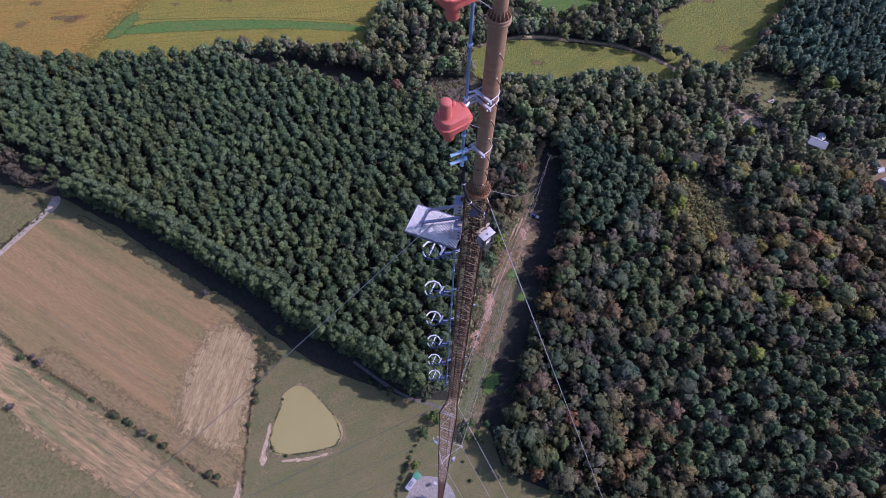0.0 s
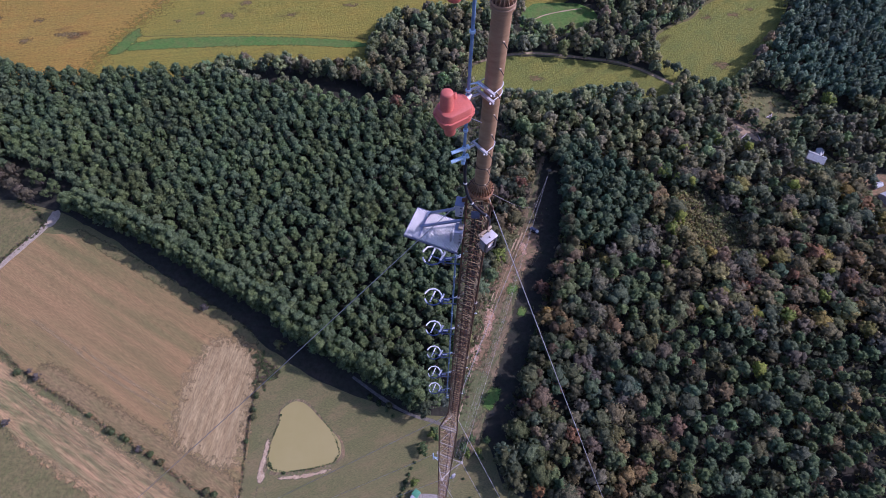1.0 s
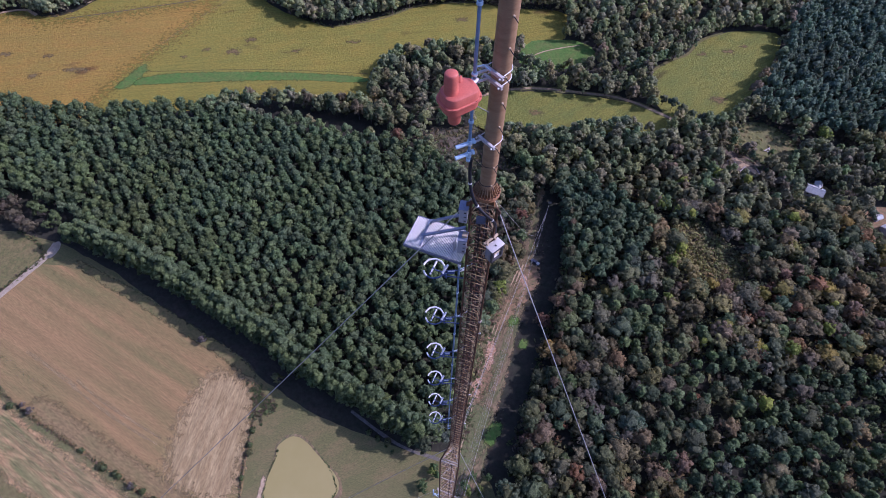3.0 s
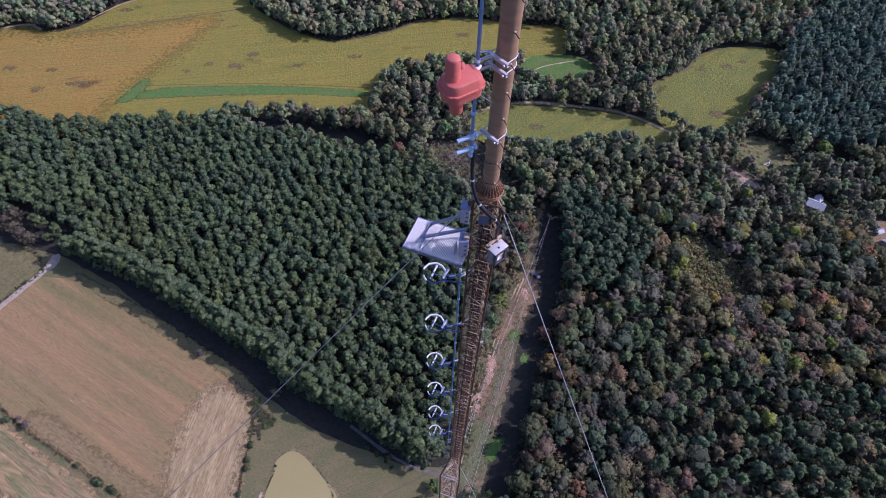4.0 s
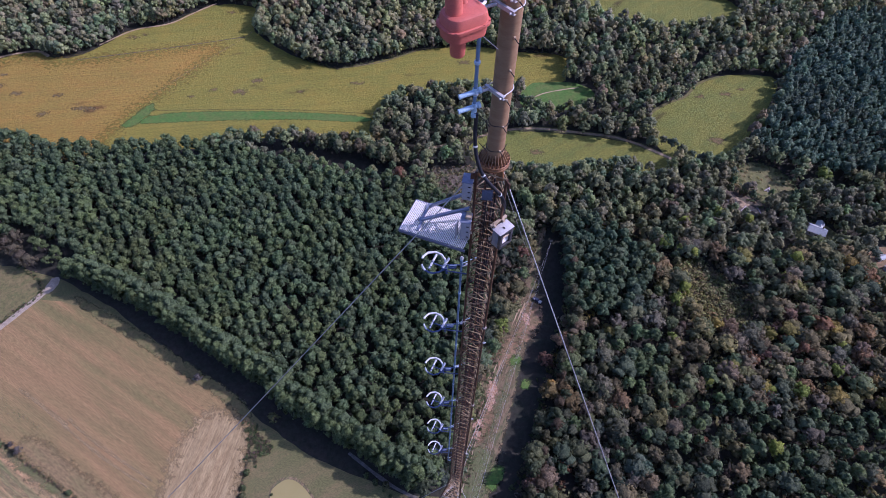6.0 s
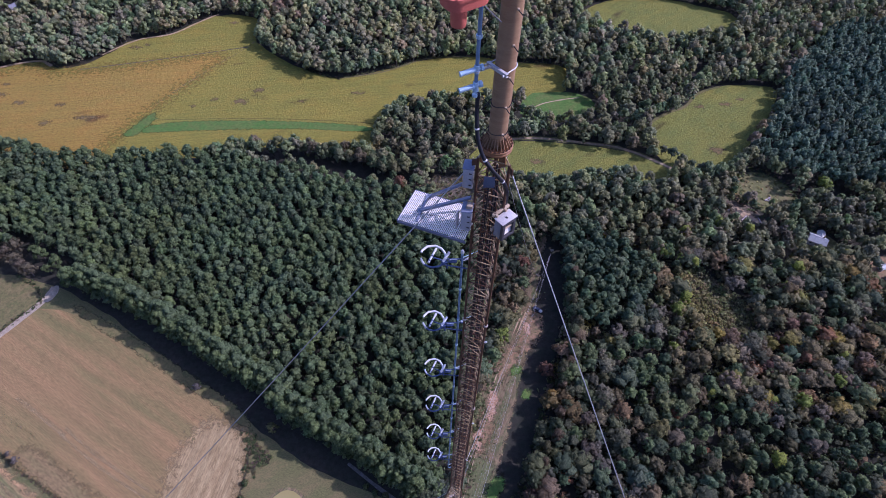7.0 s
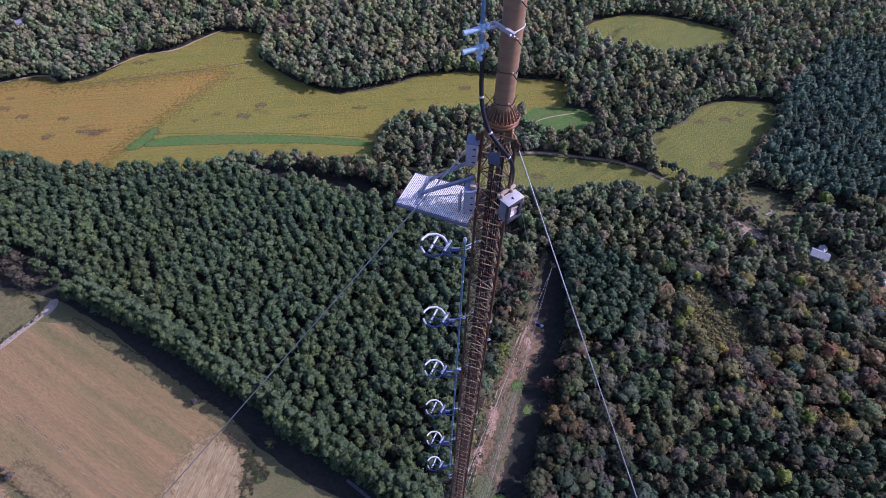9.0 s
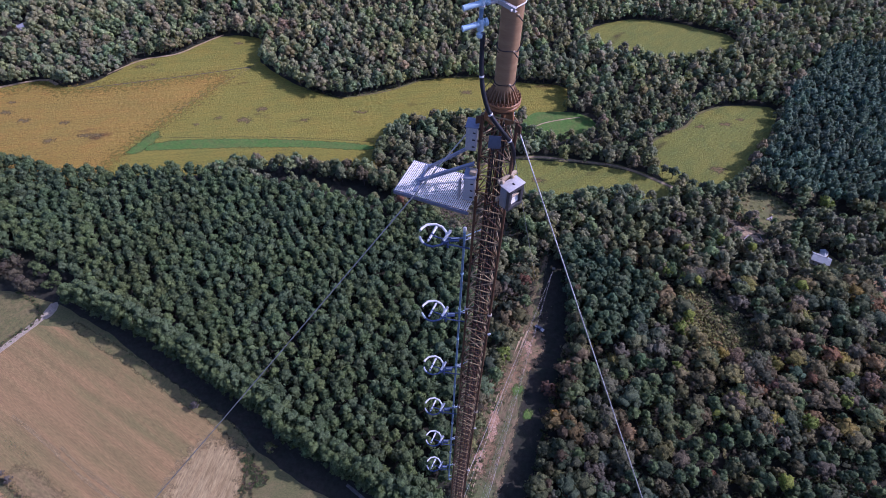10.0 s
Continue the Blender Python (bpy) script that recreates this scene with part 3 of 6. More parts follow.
strip("lane", [(-40, 66), (-22, 53), (-11, 47.5), (-3, 45.5), (4, 43), (7, 38), (5, 28), (2, 14)], 1.4, 0.12, M_SHADED_LANE, "narrow gravel lane to the tower, darkened for tree shade", "lane")

# fields beyond the pines
patch("crop_field", FAR_FIELD, 0.06, M_SOY, "wide yellow-green ripening crop field", "field")
soft_patch("golden_field", [(-440, 290), (-440, 340), (-345, 352), (-310, 365), (-297, 355), (-276, 356), (-214, 370), (-168, 382), (-176, 362), (-200, 323), (-223, 284), (-228, 250), (-259, 250), (-288, 265)], 0.1, M_SOYGOLD,
      "golden-orange ripe part of the crop field", "field", 24.0, 3.0)
for x, y, w, h in ((-243, 388, 6, 2.4), (-235, 391, 4, 2), (-174, 425, 5, 2), (-134, 335, 6, 3), (-145, 322, 8, 4), (-178, 316, 3, 1.5), (-164, 324, 4, 2), (-273, 316, 6, 2), (-249, 302, 12, 3), (-276, 296, 6, 3), (-304, 318, 6, 3), (-323, 339, 4, 2),
                   (19, 359, 7, 3), (-60, 333, 7, 2), (-101, 323, 4, 2), (-321, 327, 7, 2.5), (190, 275, 6, 5), (191, 321, 5, 3), (211, 324, 6, 3), (224, 330, 4, 2), (66, 262, 6, 3)):
    soft_patch("bare_spot", [(x + 0.7 * w * math.cos(a * 0.785) * (1 + 0.2 * math.sin(3 * a + x)), y + 0.62 * h * math.sin(a * 0.785)) for a in range(8)], 0.16, M_SPOT, "thin reddish bare spot in the crop", "bare earth", 1.6 + h, 0.7)
soft_patch("waterway_end", [(-219, 282), (-214, 292), (-204, 311), (-199, 303), (-204, 292), (-208, 284)], 0.13, M_MEADOW, "rough grassy end of the waterway", "grass", 3.0)
soft_patch("grass_waterway", [(-209, 286), (-200, 297), (-160, 300.5), (-112, 301), (-47, 297), (-46, 289), (-94, 293), (-149, 291), (-190, 288)], 0.145, M_MEADOW, "bright green grass strip between the crops", "grass", 1.8)
strip("waterway_furrow", [(-204, 300), (-160, 302.5), (-112, 303), (-80, 301.5), (-47, 299)], 0.9, 0.18, thinning_strip(M_SPOT), "thin bare line between crop and grass", "furrow")
strip("field_path", [(-205, 318), (-185, 350), (-154, 390), (-150, 398)], 0.6, 0.18, thinning_strip(M_TAN), "faint worn path through the crop", "path")
strip("crop_furrow", [(-276, 358), (-214, 373), (-155, 390)], 0.9, 0.18, M_BRUSHY, "dark furrow between two crops", "furrow")
strip("field_headland", [(-346, 356), (-312, 371), (-299, 362)], 2.4, 0.2, M_TAN, "pale bare headland of the field", "track")
strip("woods_headland", [(-266, 377), (-252, 393), (-241, 401), (-219, 406), (-203, 425), (-189, 438)], 1.6, 0.2, M_TAN, "pale bare headland of the field", "track")
strip("east_headland", [(131, 279), (143, 292), (154, 306), (168, 315), (181, 320), (193, 337), (213, 345)], 2.0, 0.2, M_PASTURE, "dry track along the field and woods", "track")
strip("cove_headland", [(-73, 351), (-44, 358), (-24, 370), (-11, 378), (28, 381)], 1.6, 0.2, M_PASTURE, "dry headland along the woods", "track")
patch("grass_pocket", POCKET, 0.14, M_MEADOW, "bright green grass pocket at the woods' edge", "grass", 0.8)
strip("farm_trail", [(66, 312), (68, 318), (78, 324), (97, 329), (104, 330)], 0.9, 0.2, M_TAN, "pale sandy farm trail", "track")
patch("strip_field", STRIP_FIELD, 0.06, M_SOYGREEN, "narrow green-yellow crop strip", "field")
strip("lane_verge", [(-14, 262), (7, 269), (21, 274), (33, 279), (47, 284), (69, 286), (100, 281), (126, 277), (154, 258), (170, 244), (190, 238)], 3.6, 0.1, M_ROUGH, "dry grassy verge of the farm lane", "verge", 1.2)
strip("farm_lane", [(-14, 262), (7, 269), (21, 274), (33, 279), (47, 284), (69, 286), (100, 281), (126, 277), (154, 258), (170, 244), (190, 238)], 1.9, 0.16, M_TAN, "sandy farm lane", "lane")
patch("east_field", EAST_FIELD, 0.06, M_SOYGREEN, "green-yellow crop field between woods", "field")
patch("hill_field", HILL_FIELD, 0.06, M_SOYGREEN, "distant green-yellow crop field", "field")
patch("corner_field", CORNER_FIELD, 0.06, M_SOYGREEN, "distant pale crop field", "field")
patch("clearing", CLEARING, 0.06, M_ROUGH, "overgrown grassy clearing with brush", "clearing")
patch("scrub_slope", SCRUB, 0.06, M_BRUSHY, "overgrown brown scrub opening in the forest", "clearing")
patch("debris_ground", DEBRIS, 0.05, M_BRUSHY, "churned brown ground with felled wood", "clearing")
soft_patch("debris_earth", [(177, 228), (183, 227), (198, 214), (199, 209), (191, 213), (181, 221)], 0.1, M_TAN, "pale churned earth among felled wood", "bare earth", 2.0, 0.6)
patch("sandy_spot", [(-152, 272), (-145, 272.5), (-145, 268), (-152, 267.5)], 0.1, M_TAN, "pale sandy bare spot behind the pines", "bare earth", 0.6)
strip("gap_track", [(-7, 242), (4, 240), (14, 243), (28, 246)], 2.0, 0.12, M_ROW, "worn brown track through the gap", "track")
patch("brushy_gap", GAP, 0.06, M_BRUSHY, "brown and olive brushy gap behind the pines", "clearing")
patch("house_yard", YARD, 0.06, M_ROUGH, "small mown yard round a house", "yard")
patch("dirt_yard", YARD_EAST, 0.06, M_CLAY, "bare reddish dirt yard", "yard")
patch("distant_yard", FAR_YARD, 0.06, M_GREENPAST, "small yard in the woods", "yard")


# ---------------------------------------------------------------- trees
def inside(px, py, outline):
    hit = np.zeros(px.shape, bool)
    for (x0, y0), (x1, y1) in zip(outline, outline[1:] + outline[:1]):
        if y0 == y1:
            continue
        over = (y0 > py) != (y1 > py)
        hit ^= over & (px < (x1 - x0) * (py - y0) / (y1 - y0) + x0)
    return hit


def clumps(centres, outward, radii, rng, heart, aspect=1.0, whole=0.55):
    """Uneven tufts of leaves on a crown: vertices, triangles and soft normals."""
    n = len(centres)
    d = outward / np.linalg.norm(outward, axis=1, keepdims=True)
    u = np.cross(d, rng.normal(size=(n, 3)))
    u /= np.linalg.norm(u, axis=1, keepdims=True)
    w = np.cross(d, u)
    v = np.empty((n, 5, 3))
    for k in range(4):
        a = k * math.pi / 2 + rng.uniform(-0.5, 0.5, (n, 1))
        r = radii[:, None] * rng.uniform(0.65, 1.3, (n, 1))
        v[:, k] = centres + r * (np.cos(a) * u + np.sin(a) * w) - d * radii[:, None] * rng.uniform(0.1, 0.5, (n, 1))
    v[:, 4] = centres + d * radii[:, None] * rng.uniform(0.15, 0.5, (n, 1)) + rng.normal(0, 0.15, (n, 3)) * radii[:, None]
    f = np.array([(0, 1, 4), (1, 2, 4), (2, 3, 4), (3, 0, 4)])[None] + 5 * np.arange(n)[:, None, None]
    away = (v - heart) * (1, 1, aspect)
    away /= np.linalg.norm(away, axis=2, keepdims=True)
    own = (v - centres[:, None]) / radii[:, None, None]
    nor = whole * away + 0.14 * own + 0.75 * d[:, None] + rng.normal(0, 0.09, v.shape)
    nor /= np.linalg.norm(nor, axis=2, keepdims=True)
    return v.reshape(-1, 3), f.reshape(-1, 3), nor.reshape(-1, 3)


def icosahedron():
    g = (1 + math.sqrt(5)) / 2
    v = np.array([(-1, g, 0), (1, g, 0), (-1, -g, 0), (1, -g, 0), (0, -1, g), (0, 1, g), (0, -1, -g), (0, 1, -g), (g, 0, -1), (g, 0, 1), (-g, 0, -1), (-g, 0, 1)], float)
    v /= np.linalg.norm(v[0])
    f = [t for t in itertools.combinations(range(12), 3) if all(np.linalg.norm(v[i] - v[j]) < 1.2 for i, j in itertools.combinations(t, 2))]
    return v, np.array([t if np.dot(np.cross(v[t[1]] - v[t[0]], v[t[2]] - v[t[0]]), v[t[0]]) > 0 else t[::-1] for t in f])


ICO_V, ICO_F = icosahedron()


def boughs(lobes, rng, heart, whole, flat=1.0, tufts=40, size=(0.034, 0.058)):
    """A crown of uneven leafy boughs, each with small tufts standing out of it: vertices, triangles and soft normals."""
    vs, fs, ns = [], [], []
    for k, (x, y, z, s) in enumerate(lobes):
        a = rng.uniform(0, 6.283)
        turn = np.array([(math.cos(a), -math.sin(a), 0), (math.sin(a), math.cos(a), 0), (0, 0, 1)])
        ball = ICO_V @ turn.T
        v = np.array((x, y, z)) + ball * s * rng.uniform(0.36, 1.26, (12, 1)) * (1, 1, flat)
        away = v - heart
        away /= np.linalg.norm(away, axis=1, keepdims=True)
        nor = whole * away + (1 - whole) * ball + rng.normal(0, 0.3, v.shape)
        vs.append(v)
        fs.append(ICO_F + 12 * k)
        ns.append(nor / np.linalg.norm(nor, axis=1, keepdims=True))
    cen, out, rad = [], [], []
    share = np.array([l[3] ** 2 for l in lobes])
    for k in rng.choice(len(lobes), tufts, p=share / share.sum()):
        x, y, z, s = lobes[k]
        d = rng.normal(size=3) + (x * 3, y * 3, 0.4)
        d /= np.linalg.norm(d)
        q = s * rng.uniform(0.78, 1.3)
        cen.append((x + d[0] * q, y + d[1] * q, z + d[2] * q * flat))
        out.append(d)
        rad.append(rng.uniform(*size))
    tv, tf, tn = clumps(np.array(cen), np.array(out), np.array(rad), rng, heart, 0.8, 0.3)
    return np.concatenate(vs + [tv]), np.concatenate(fs + [tf + 12 * len(lobes)]), np.concatenate(ns + [tn])


def stem(a, b, r0, r1, n=5):
    a, b = np.array(a, float), np.array(b, float)
    d = (b - a) / np.linalg.norm(b - a)
    u = np.cross(d, (0.3, 1, 0.1))
    u /= np.linalg.norm(u)
    w = np.cross(d, u)
    t = np.arange(n) * 2 * np.pi / n
    ring = np.cos(t)[:, None] * u + np.sin(t)[:, None] * w
    v = np.concatenate([a + ring * r0, b + ring * r1])
    k = np.arange(n)
    j = (k + 1) % n
    return v, np.concatenate([np.stack([k, j, j + n], 1), np.stack([k, j + n, k + n], 1)])


def stack(pieces):
    vs, fs, base = [], [], 0
    for v, f in pieces:
        vs.append(v)
        fs.append(f + base)
        base += len(v)
    return np.concatenate(vs), np.concatenate(fs)


def pine_form(rng, count, limbs=7, foot=0.42):
    """A plantation pine, one unit high: a rounded crown of tufted boughs in three whorls, and wood."""
    lobes = [(rng.normal(0, 0.015), rng.normal(0, 0.015), 0.86, 0.1)]
    for n, reach, z, s in ((5, 0.1, 0.72, 0.105), (6, 0.155, foot + 0.14, 0.1)):
        first = rng.uniform(0, 6.283)
        for k in range(n):
            a, r = first + k * 6.283 / n + rng.normal(0, 0.2), reach * rng.uniform(0.75, 1.2)
            lobes.append((r * math.cos(a), r * math.sin(a), z + rng.normal(0, 0.035), s * rng.uniform(0.8, 1.2)))
    wood = [stem((0, 0, 0), (0, 0, 0.86), 0.012, 0.003, 4)]
    for k in range(limbs):
        x, y, z, s = lobes[1 + k % 11]
        wood.append(stem((0, 0, z - 0.06), (x, y, z), 0.005, 0.002, 3))
    return boughs(lobes, rng, np.array((0, 0, 0.45)), 0.4, 1.05, count, (0.026, 0.052)), stack(wood)


def broad_form(rng, count, many=True):
    """A broad-leaved tree, one unit high: crown of several lobes, and wood."""
    lobes = [(0.0, 0.0, 0.68, 0.2)]
    for k in range(int(rng.integers(16, 22))):
        a, r = k * 2.4 + rng.normal(0, 0.3), rng.uniform(0.12, 0.3)
        lobes.append((r * math.cos(a), r * math.sin(a), 0.8 - 1.05 * r + rng.normal(0, 0.07), rng.uniform(0.068, 0.12)))
    wood = [stem((0, 0, 0), (0, 0, 0.6), 0.022, 0.01)]
    for x, y, z, s in lobes[1:] if many else ():
        wood.append(stem((0, 0, 0.25), (x, y, z), 0.01, 0.003, 4))
    return boughs(lobes, rng, np.array((0, 0, 0.42)), 0.35, 0.95, count, (0.022, 0.044)), stack(wood)


def egg_form(rng, count, many=8, fine=1.0):
    """A forest tree with one high, rounded crown of a dozen boughs."""
    lobes = [(0, 0, 0.84, 0.12 * fine)]
    for k in range(many):
        z = 0.77 - 0.44 * k / many
        a, r = k * 2.39996 + rng.normal(0, 0.3), (0.1 + 0.112 * k / many) * rng.uniform(0.75, 1.25)
        lobes.append((r * math.cos(a), r * math.sin(a), z + rng.normal(0, 0.03), rng.uniform(0.09, 0.13) * fine))
    return boughs(lobes, rng, np.array((0, 0, 0.4)), 0.4, 1.2, count, (0.03, 0.054)), stem((0, 0, 0), (0, 0, 0.6), 0.016, 0.008, 3)


def shrub_form(rng, count):
    cen, out, rad = [], [], []
    for k in range(count):
        d = rng.normal(size=3)
        d[2] = abs(d[2])
        d /= np.linalg.norm(d)
        s = rng.uniform(0.7, 1.0)
        cen.append((d[0] * 0.5 * s, d[1] * 0.5 * s, 0.12 + d[2] * 0.72 * s))
        out.append(d)
        rad.append(rng.uniform(0.09, 0.17))
    return clumps(np.array(cen), np.array(out), np.array(rad), rng, np.array((0, 0, 0.2))), stack([stem((0, 0, 0), (0.2 * math.cos(a), 0.2 * math.sin(a), 0.5), 0.03, 0.01, 4) for a in (0.3, 2.2, 4.4)])


def leaf_mesh(name, v, f, tint, nor=None):
    me = bpy.data.meshes.new(name)
    me.vertices.add(len(v))
    me.vertices.foreach_set("co", np.ascontiguousarray(v, np.float32).ravel())
    me.loops.add(f.size)
    me.loops.foreach_set("vertex_index", np.ascontiguousarray(f, np.int32).ravel())
    me.polygons.add(len(f))
    me.polygons.foreach_set("loop_start", np.arange(0, f.size, 3, dtype=np.int32))
    if tint is not None:
        at = me.attributes.new("tint", "FLOAT_COLOR", "POINT")
        at.data.foreach_set("color", np.ascontiguousarray(np.concatenate([tint, np.ones((len(tint), 1))], 1), np.float32).ravel())
    me.materials.append(M_LEAF if tint is not None else M_BARK)
    me.update(calc_edges=True)
    if nor is not None:
        me.polygons.foreach_set("use_smooth", np.ones(len(f), bool))
        me.normals_split_custom_set_from_vertices(np.ascontiguousarray(nor, np.float32))
    return me


RNG = np.random.default_rng(7)
PINES = [pine_form(RNG, 78, 2) for _ in range(9)]
PINES_FAR = [pine_form(RNG, 40, 0) for _ in range(6)]
BROADS = [broad_form(RNG, 125, False) for _ in range(9)]
EGGS = [egg_form(RNG, 32) for _ in range(9)]
EGGS_FINE = [egg_form(RNG, 70, 13, 0.82) for _ in range(6)]
SHRUBS = [shrub_form(RNG, 16) for _ in range(6)]
EGGS_NEAR = [egg_form(RNG, 70, 13, 0.85) for _ in range(4)]

PINE_TINTS = [(0.137, 0.182, 0.077), (0.125, 0.171, 0.079), (0.151, 0.192, 0.075), (0.131, 0.173, 0.086)]
BROAD_TINTS = [(0.185, 0.181, 0.080), (0.151, 0.169, 0.084), (0.229, 0.189, 0.093), (0.185, 0.164, 0.107), (0.203, 0.157, 0.102), (0.294, 0.241, 0.063), (0.238, 0.142, 0.073), (0.208, 0.147, 0.095), (0.126, 0.149, 0.085)]
BROAD_ODDS = np.array([6, 6, 4.5, 4, 1.0, 0.8, 0.4, 0.5, 6])
BROAD_ODDS = BROAD_ODDS / BROAD_ODDS.sum()
AUTUMN = [(121, 134), (153, 135), (175, 138), (197, 135), (232, 122), (222, 85), (164, 84), (129, 100), (115, 121)]
AUTUMN_ODDS = np.array([4, 2, 5, 3, 2.5, 2.2, 2.2, 2.5, 2])
BROWN_EDGE = [(46, 110), (75, 110), (83, 92), (103, 77), (99, 48), (40, 36), (34, 48)]
BROWN_ODDS = np.array([5, 4, 4, 5, 2.2, 0.3, 0.3, 1.6, 5])
# Forest tints made paler, with distance haze put into the leaf colour.
HAZE_TINTS = [(0.280, 0.305, 0.137), (0.252, 0.286, 0.137), (0.300, 0.291, 0.143), (0.280, 0.272, 0.154), (0.231, 0.272, 0.137), (0.287, 0.259, 0.154)]
MID_HAZE_TINTS = [tuple(0.84 * c for c in t) for t in HAZE_TINTS]


def wood_of(name, spots, forms, tints, odds, heights, spread, label, category="trees", zones=()):
    """Many trees that nobody could count, as one thing: crowns and trunks."""
    if not len(spots):
        return
    cv, cf, ct, cn, tv, tf = [], [], [], [], [], []
    nc = nt_ = 0
    spots = np.array(spots)
    which = np.zeros(len(spots), int)
    for k, (outline, _) in enumerate(zones):
        which[inside(spots[:, 0], spots[:, 1], outline)] = k + 1
    chances = [odds] + [o / o.sum() for _, o in zones]
    for (x, y), zone in zip(spots, which):
        (v, f, nor), (sv, sf) = forms[RNG.integers(len(forms))]
        h = RNG.uniform(*heights)
        wide = h * RNG.uniform(*spread)
        a = RNG.random() * 6.283
        c, s = math.cos(a), math.sin(a)
        m = np.array([(c * wide, -s * wide, 0), (s * wide, c * wide, 0), (0, 0, h)])
        col = np.array(tints[RNG.choice(len(tints), p=chances[zone])]) * RNG.uniform(0.8, 1.22) * RNG.normal(1, 0.02 if "pine" in name else 0.05, 3)
        stand = noise.noise((x * 0.021, y * 0.021, 3.1)) + 0.5 * noise.noise((x * 0.055, y * 0.055, 7.7))
        ripe = noise.noise((x * 0.028, y * 0.028, 11.3))
        if "pine" in name or tints is HAZE_TINTS or tints is MID_HAZE_TINTS:
            stand, ripe = 0.4 * stand, 0.4 * ripe
        col = col * (1 + 0.34 * stand + 0.22 * ripe, 1 + 0.34 * stand, 1 + 0.18 * stand - 0.24 * ripe)
        cv.append(v @ m.T + (x, y, 0))
        cf.append(f + nc)
        cn.append(nor @ np.array([(c, -s, 0), (s, c, 0), (0, 0, 1)]).T)
        ct.append(np.repeat(col[None], len(v), 0))
        tv.append(sv @ m.T + (x, y, 0))
        tf.append(sf + nt_)
        nc += len(v)
        nt_ += len(sv)
    root = thing(name, (0, 0, 0), label, category, kind="stuff")
    for nm, me in (("crowns", leaf_mesh("crowns", np.concatenate(cv), np.concatenate(cf), np.concatenate(ct), np.concatenate(cn))), ("trunks", leaf_mesh("trunks", np.concatenate(tv), np.concatenate(tf), None))):
        ob = new(nm, me)
        ob.parent = root
        tagged(ob, kind="stuff")
    return root


OPENINGS = [smooth_line(list(o), 1) for o in (OPEN_SOUTH, FAR_FIELD, STRIP_FIELD, EAST_FIELD, HILL_FIELD, CORNER_FIELD, CLEARING, YARD, YARD_EAST, GAP, FAR_YARD, POCKET, SCRUB, DEBRIS, CORNER, SANDY, BACK_LANE)]
PINE_BLOCK = [(-7, 40), (-201, 145), (-212, 168), (-250, 178), (-300, 215), (-320, 290), (-226, 290), (-165, 280), (-150, 258), (-99, 251.5), (-77, 246.5), (-55, 240.5), (-30, 233), (-3, 226), (20, 190), (24, 150), (18, 115), (10, 70)]
PINE_EAST = [(72, 203), (88, 206), (100, 196), (111, 187), (124, 170), (114, 152), (97, 136), (70, 134), (68, 177)]
PINE_FAR = [(261, 352), (254, 330), (243, 311), (231, 296), (219, 281), (209, 270), (216, 260), (242, 240), (480, 232), (480, 430), (330, 420)]
PINE_LOW = [(92, 6), (215, 6), (212, 82), (163, 86), (134, 93), (109, 78), (94, 52)]
PINE_MID = [(92, 121), (109, 132), (120, 121), (114, 106), (115, 82), (88, 87)]


def scatter(step, lo, hi, jitter, turn=0.0):
    n = int(1400 / step)
    g = np.stack(np.meshgrid(np.arange(n) - n / 2, np.arange(n) - n / 2), -1).reshape(-1, 2) * step + RNG.uniform(-jitter, jitter, (n * n, 2))
    c, s = math.cos(turn), math.sin(turn)
    g = g @ np.array([(c, s), (-s, c)]) + (0, 250)
    keep = (g[:, 1] > lo) & (g[:, 1] < hi) & (g[:, 0] > -190 - 0.5 * g[:, 1]) & (g[:, 0] < 206 + 0.5 * g[:, 1])
    return g[keep]


def free(g):
    keep = np.ones(len(g), bool)
    for o in OPENINGS:
        keep &= ~inside(g[:, 0], g[:, 1], o)
    return g[keep]


rows = free(scatter(5.6, -30, 540, 1.9, 0.5))
in_pine = np.zeros(len(rows), bool)
for block in (PINE_BLOCK, PINE_EAST, PINE_FAR):
    in_pine |= inside(rows[:, 0], rows[:, 1], block)
pines = rows[in_pine]
mixed = free(scatter(6.5, -30, 235, 2.6))
wider = free(scatter(7.2, 235, 540, 2.8))
mixed = np.concatenate([mixed, wider])
out = np.ones(len(mixed), bool)
for block in (PINE_BLOCK, PINE_EAST, PINE_FAR):
    out &= ~inside(mixed[:, 0], mixed[:, 1], block)
mixed = mixed[out & (RNG.random(len(mixed)) < 0.95)]
low = RNG.random(len(mixed)) < np.where(inside(mixed[:, 0], mixed[:, 1], PINE_LOW) | inside(mixed[:, 0], mixed[:, 1], PINE_MID), 0.78, 0.1)
pines_in = mixed[low]
mixed = mixed[~low]


def margin(outline, away, step):
    """Spots for a row of trees just outside a field."""
    ring = smooth_line(list(outline), 1)
    spots = []
    cx, cy = sum(p[0] for p in ring) / len(ring), sum(p[1] for p in ring) / len(ring)
    area = sum(x0 * y1 - x1 * y0 for (x0, y0), (x1, y1) in zip(ring, ring[1:] + ring[:1]))
    side = 1 if area > 0 else -1
    for (x0, y0), (x1, y1) in zip(ring, ring[1:] + ring[:1]):
        n = math.hypot(x1 - x0, y1 - y0)
        for k in range(max(1, round(n / step))):
            f = (k + RNG.random()) / max(1, round(n / step))
            o = away + RNG.uniform(-0.6, 1.6)
            spots.append((x0 + (x1 - x0) * f + side * (y1 - y0) / n * o, y0 + (y1 - y0) * f - side * (x1 - x0) / n * o))
    g = free(np.array(spots))
    return g[~inside(g[:, 0], g[:, 1], PINE_BLOCK)]


